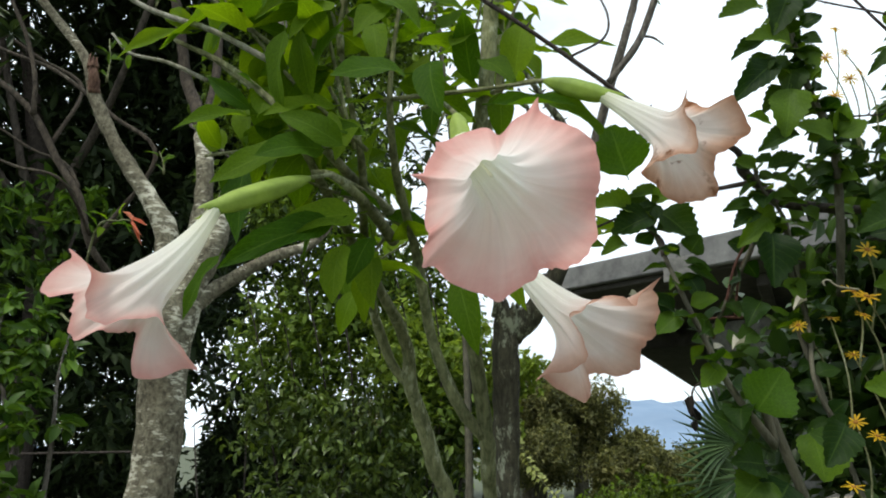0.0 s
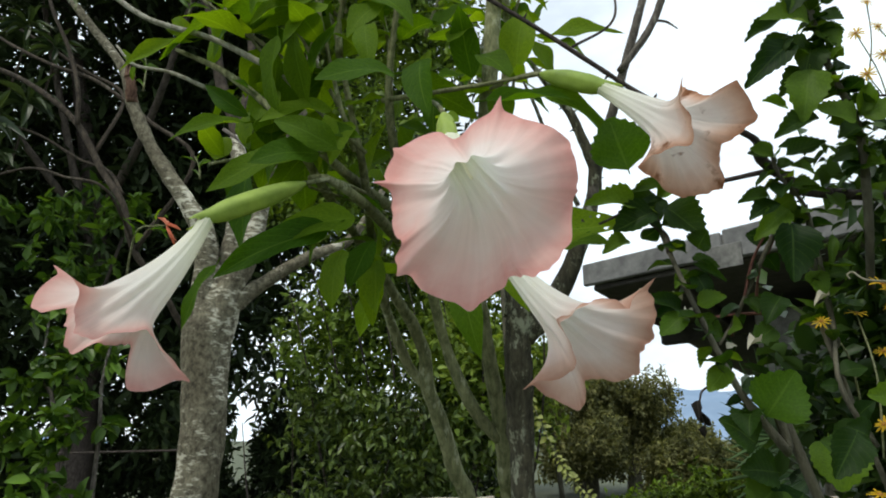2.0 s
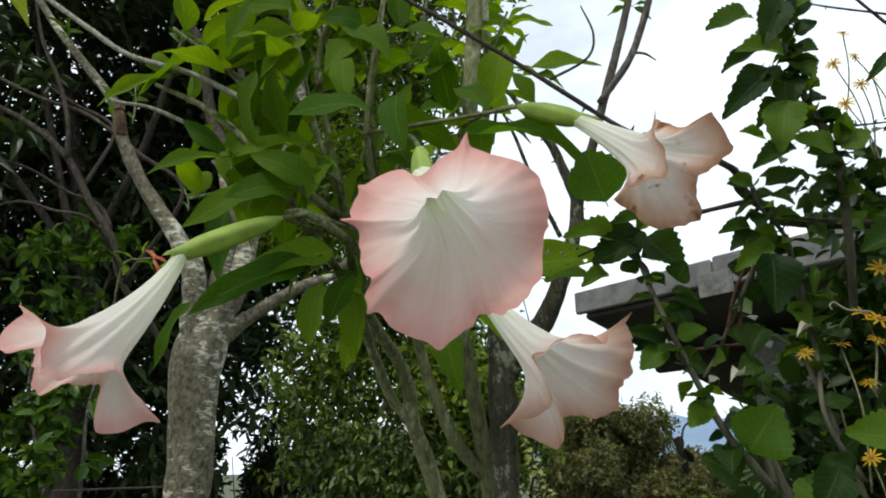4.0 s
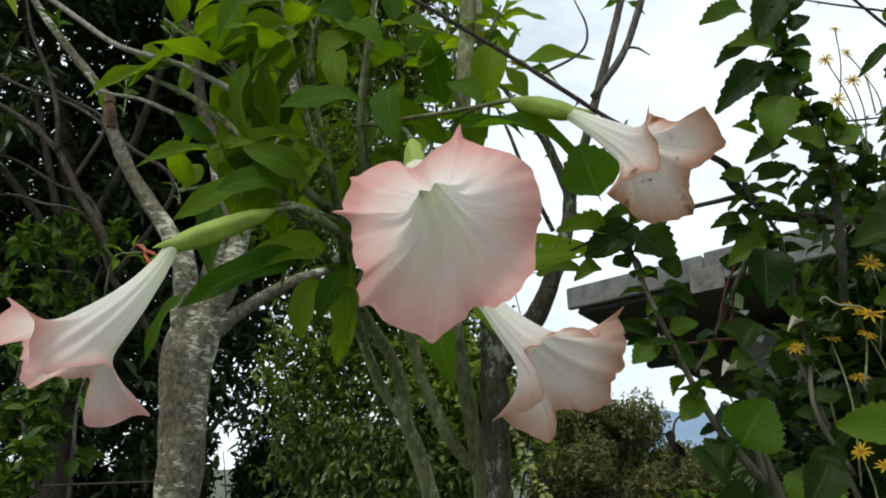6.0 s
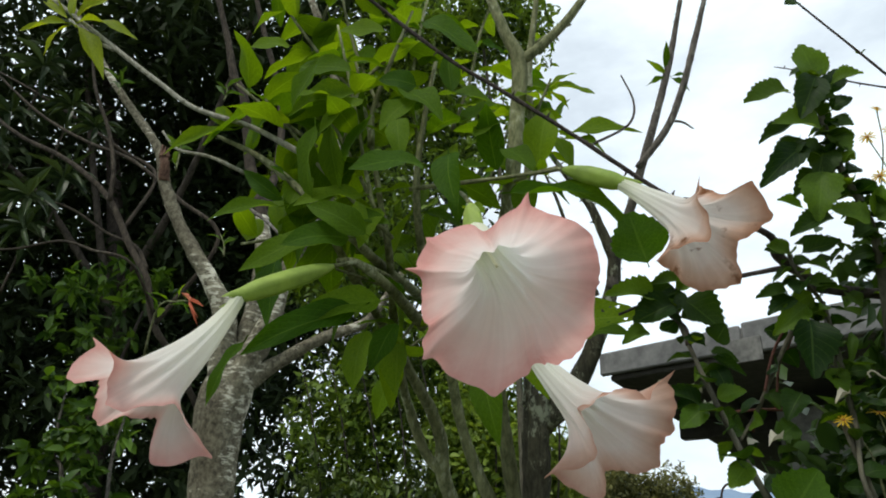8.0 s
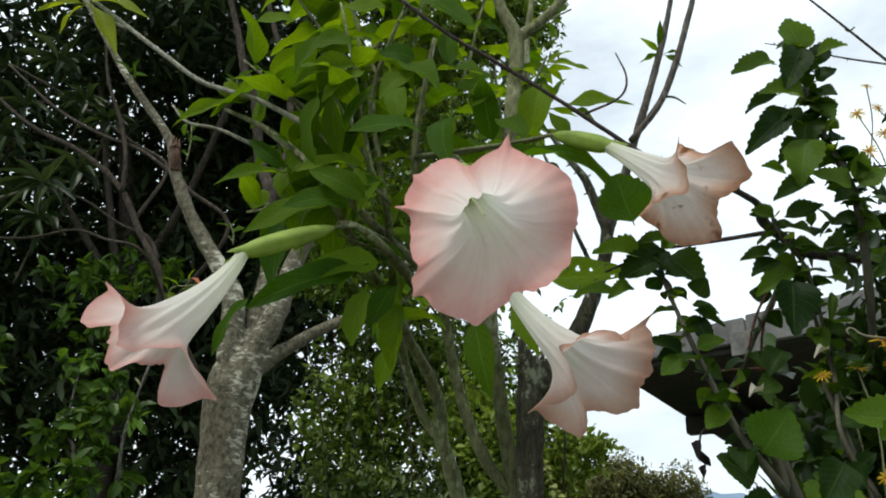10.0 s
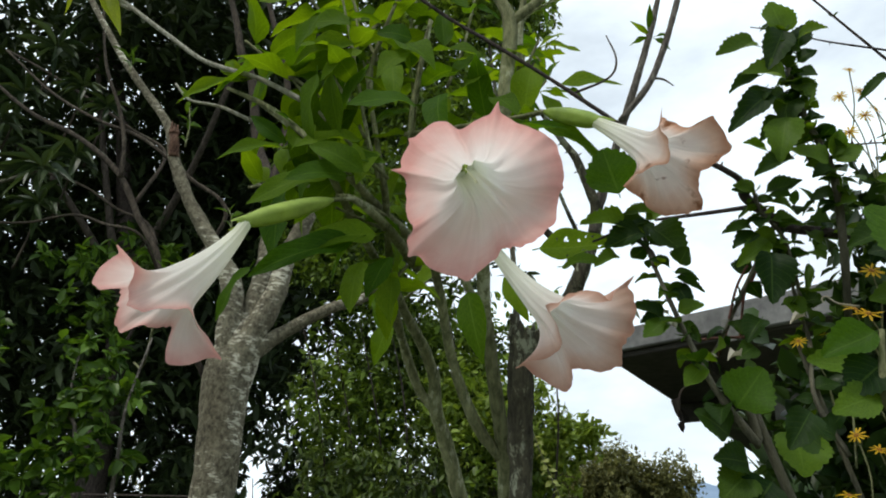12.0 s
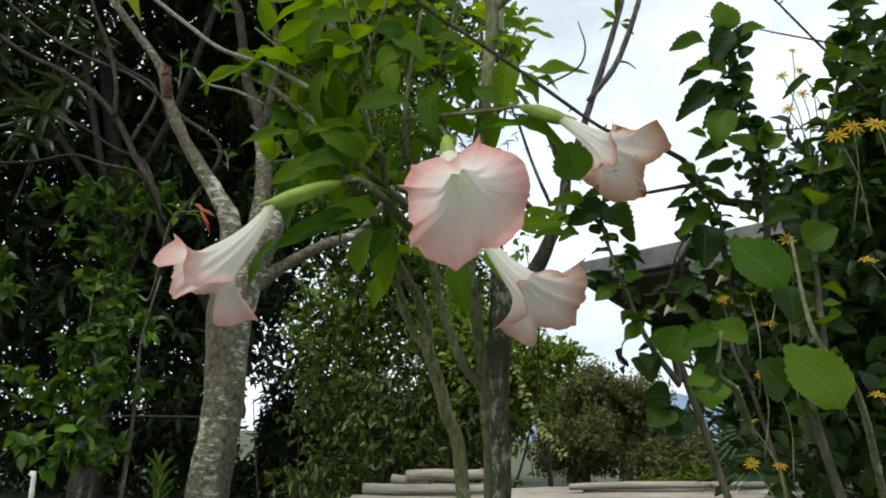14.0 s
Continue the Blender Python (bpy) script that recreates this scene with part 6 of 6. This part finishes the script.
for at, size, facing in (
        ((0.497, 1.07, 1.72), 0.018, (-0.3, -0.6, 0.5)), ((0.541, 1.07, 1.729), 0.022, (0.1, -0.4, 0.9)), ((0.582, 1.08, 1.769), 0.022, (0.3, -0.5, 0.7)),
        ((0.595, 1.07, 1.759), 0.022, (0, -0.6, 0.7)), ((0.587, 1.07, 1.733), 0.018, (0.2, -0.5, 0.6)), ((0.579, 1.1, 1.682), 0.02, (0, -0.5, 0.8)), ((0.623, 1.1, 1.835), 0.022, (0, -0.7, 0.5)),
        ((0.543, 1.05, 1.588), 0.02, (-0.4, -0.6, 0.5)), ((0.567, 1.05, 1.57), 0.022, (0, -0.5, 0.8)), ((0.504, 1, 1.51), 0.02, (0, -0.4, 0.9)),
        ((0.717, 1.3, 2.277), 0.0179, (-0.3, -0.8, 0.3)), ((0.745, 1.3, 2.339), 0.0146, (0.2, -0.7, 0.5)), ((0.755, 1.3, 2.287), 0.0168, (0.4, -0.8, 0.2)), ((0.755, 1.3, 2.23), 0.0190, (0, -0.9, 0.35)), ((0.722, 1.3, 2.194), 0.0190, (-0.4, -0.8, 0.3)), ((0.776, 1.3, 2.242), 0.0190, (0.5, -0.7, 0.4)),
        ((0.688, 1, 1.993), 0.022, (-0.2, -0.8, 0.4)), ((0.716, 1, 2.007), 0.022, (0.3, -0.8, 0.4)), ((0.753, 1, 2.011), 0.024, (0, -0.8, 0.5)), ((0.644, 0.85, 1.732), 0.022, (0, -0.5, 0.8)), ((0.503, 1, 1.446), 0.018, (-0.3, -0.6, 0.5)), ((0.544, 1, 1.444), 0.018, (0, -0.4, 0.9)), ((0.655, 0.9, 1.547), 0.022, (0, -0.4, 0.9))):
    foot = (at[0] + rd.uniform(-0.03, 0.05), at[1] + rd.uniform(-0.02, 0.04), at[2] - rd.uniform(0.1, 0.2))
    daisy(at, size * (0.86 if at[2] > 1.75 else 0.66), facing, foot)

# ---- withered blossom by the trunk ----
wither = thing("withered_blossom", (-1.224, 2.3, 2.335), "withered orange-red blossom on a leafy twig", "flower")
for tip, w in (((-1.251, 2.3, 2.376), 0.012), ((-1.158, 2.28, 2.316), 0.012), ((-1.178, 2.3, 2.247), 0.014), ((-1.178, 2.25, 2.286), 0.01)):
    me = leaf_mesh("petal", int(w * 9000) + len(bpy.data.meshes), M_RED, 6, 0.5, 0.5, 0.6, 0, 0.08, 0.0)
    place_leaf(me, wither.location, tip, w, 40, wither, "petal")
limb("stalk", [(-2.36, 3.65, 2.27), (-1.85, 3.0, 2.12), (-1.455, 2.45, 2.343), (-1.313, 2.36, 2.357), (-1.224, 2.3, 2.335)], [0.008, 0.006, 0.004, 0.003, 0.002], M_STEM, wither, "", 5, 4)
leaves_along(bend([(-1.455, 2.45, 2.343), (-1.362, 2.4, 2.371), (-1.298, 2.35, 2.376)], 4), 6, 0.09, 0.4, BROAD, wither, rs)

# ---- trailing sprig beside the broken trunk ----
sprig = thing("trailing_sprig", (0.070, 2.00, 1.706), "trailing sprig of small pale green leaves", "creeper")
sl = [(0.070, 2.00, 1.706), (0.106, 2.00, 1.619), (0.140, 2.00, 1.543), (0.179, 2.00, 1.477), (0.237, 2.00, 1.418)]
limb("stem", sl, [0.003, 0.0025, 0.002, 0.0015], M_STEM, sprig, "", 5, 4)
leaves_along(bend(sl, 6), 80, 0.026, 0.6, PALE_LEAF, sprig, rs, 0.05, 0.2)
limb("stem", [(0.1, 1.3, 1.69), (0.08, 1.7, 1.72), (0.070, 2.00, 1.706)], [0.004, 0.0035, 0.003], M_STEM, sprig, "", 5, 4)

# ---- odds and ends among the stems ----
# Pale leaves stand in for glints on glossy leaves; the dry tendril shares this colour.
M_DRY_GLINT = leaf_material("dry_leaf", (0.34, 0.32, 0.25), (0.5, 0.48, 0.4), (1.0, 1.0, 0.9), 0.6, 0.2, False)
GLINT = [leaf_mesh("dry_leaf", 80 + k, M_DRY_GLINT, 6, 0.45, 0.6, 0.9, 0.0, 0.12, 0.05) for k in range(3)]
for k, (foot, tip, w) in enumerate((((0.258, 1.02, 1.757), (0.271, 1, 1.746), 0.012), ((0.316, 1.02, 1.746), (0.29, 1, 1.757), 0.014), ((0.325, 1.02, 1.726), (0.313, 1, 1.734), 0.01), ((0.411, 1.04, 1.692), (0.389, 1.02, 1.695), 0.016), ((0.505, 1.05, 1.751), (0.477, 1.03, 1.749), 0.013), ((0.357, 1, 1.679), (0.37, 1, 1.686), 0.012))):
    place_leaf(GLINT[k % 3], foot, tip, w, 20, vine, "dry_leaf", (0, -0.6, 1))["label"] = "pale leaf standing in for a glint on a glossy leaf"
limb("dry_tendril", [(0.581, 1.06, 1.768), (0.55, 1.05, 1.77), (0.537, 1.05, 1.78), (0.53, 1.05, 1.777), (0.532, 1.05, 1.771)], [0.0016, 0.0015, 0.0014, 0.0013, 0.001], M_DRY_GLINT, vine, "pale curled tendril", 6)
M_RUST = bark_material("reddish_twig", (0.08, 0.035, 0.028), (0.18, 0.08, 0.06), None, 90.0)
for pts in ([(0.373, 1.14, 1.741), (0.415, 1.14, 1.745), (0.457, 1.14, 1.745)], [(0.398, 1.13, 1.712), (0.428, 1.13, 1.78), (0.461, 1.12, 1.834), (0.485, 1.11, 1.894)], [(0.436, 1.14, 1.743), (0.449, 1.13, 1.815), (0.472, 1.12, 1.856)], [(0.414, 1.1, 1.764), (0.433, 1.1, 1.819), (0.468, 1.1, 1.874), (0.5, 1.1, 1.914)]):
    limb("reddish_twig", pts, [0.002] * (len(pts) - 1) + [0.0025], M_RUST, vine, "thin reddish twig", 6)
limb("withered_tendril", [(0.321, 0.94, 1.632), (0.31, 0.94, 1.623), (0.307, 0.94, 1.604), (0.311, 0.94, 1.584)], [0.0012, 0.0012, 0.001, 0.0007], M_TWIG, vine, "black withered tendril", 6)
M_BLACK = leaf_material("withered_leaf", (0.015, 0.013, 0.012), (0.035, 0.03, 0.026), (1.0, 1.0, 1.0), 0.7, 0.1, False)
BLACK = [leaf_mesh("withered_leaf", 90 + k, M_BLACK, 6, 0.5, 0.8, 0.9, 0.05, 0.15, 0.05) for k in range(2)]
for k, (foot, tip, w) in enumerate((((0.308, 0.94, 1.616), (0.3, 0.93, 1.597), 0.012), ((0.307, 0.94, 1.604), (0.314, 0.94, 1.585), 0.012), ((0.311, 0.94, 1.588), (0.306, 0.94, 1.575), 0.01))):
    place_leaf(BLACK[k % 2], foot, tip, w, 30, vine, "withered_leaf", (0, -1, 0.2))["label"] = "black withered leaf"

rosette = thing("rosette_branch", (-2.756 - 0.25, 2.6, 0.0), "branch ending in a rosette of dark drooping leaves", "branch")
limb("stem", [tuple(rosette.location), (rosette.location.x + 0.03, 2.58, 0.9), (-2.756, 2.5, 2.825), (-2.38, 2.4, 2.815), (-2.049, 2.3, 2.815)], [0.022, 0.017, 0.012, 0.009, 0.005], M_BRANCH, rosette)
rr = random.Random(31)
WHORL = [leaf_mesh("narrow_leaf", 50 + k, M_WHORL, 7, 0.5, 0.3, 0.6, 0, 0.03, 0.05) for k in range(4)]


def whorl(o, size, count, parent):
    """A whorl of long narrow leaves round a shoot's tip."""
    o = Vector(o)
    for k in range(count):
        w = k * 2.4
        d = Vector((math.cos(w) * 0.8, -0.35 + 0.3 * math.sin(w * 1.7), math.sin(w) * 0.45 - 0.05)).normalized()
        place_leaf(rr.choice(WHORL), o, o + d * rr.uniform(0.65, 1.0) * size, rr.uniform(0.16, 0.22) * size, rr.uniform(-30, 30), parent)


whorl((-2.049, 2.3, 2.815), 0.2, 16, rosette)
for tip, size in (((-2.828, 3.3, 3.494), 0.26), ((-2.992, 3.3, 3.172), 0.24), ((-3.358, 3.3, 4.012), 0.26), ((-2.916, 3.3, 4.028), 0.22), ((-3.461, 3.3, 3.797), 0.26), ((-3.206, 3.3, 4.369), 0.26), ((-2.7, 3.3, 3.85), 0.2)):
    limb("shoot", [(tip[0] - 0.1, 3.35, tip[2] - 0.4), (tip[0] - 0.04, 3.33, tip[2] - 0.2), tip], [0.008, 0.006, 0.004], M_BOUGH, sapling, "", 6, 4)
    whorl(tip, size, 14, sapling)

sprout = thing("grassy_sprout", (-1.133, 2.1, 1.198), "upright sprout of narrow green leaves", "plant")
limb("stem", [(sprout.location.x, sprout.location.y, 0.3), (-1.133, 2.1, 1.198), (-1.14, 2.1, 1.335)], [0.008, 0.006, 0.003], M_STEM, sprout)
for k in range(16):
    s = k / 16
    o = Vector((-1.133, 2.1, 1.198)).lerp(Vector((-1.14, 2.1, 1.335)), s)
    w = k * 2.4
    d = Vector((math.cos(w) * 0.5, math.sin(w) * 0.5, 1.0)).normalized()
    place_leaf(rr.choice(SHOOT), o, o + d * 0.1, 0.012, rr.uniform(-60, 60), sprout)

stake = limb("white_stake", [(-1.443, 1.9, 0.0), (-1.443, 1.9, 0.5), (-1.45, 1.9, 1.245), (-1.47, 1.9, 1.316)], [0.009, 0.009, 0.008, 0.006], rough_material("white_paint", (0.6, 0.6, 0.58), (0.8, 0.8, 0.78), 40.0, 0.6), None, "", 10, 5, 0.03)
tagged(stake, "white painted garden stake in the shrub", "stake")
rail = limb("garden_rail", [(-2.485, 3.3, 1.515), (-2.143, 3.3, 1.524), (-1.75, 3.3, 1.531), (-1.5, 3.3, 1.534)], [0.005, 0.005, 0.005, 0.005], M_TWIG, None, "", 8, 4, 0.06)
tagged(rail, "dark horizontal pole behind the tree trunk", "rail")
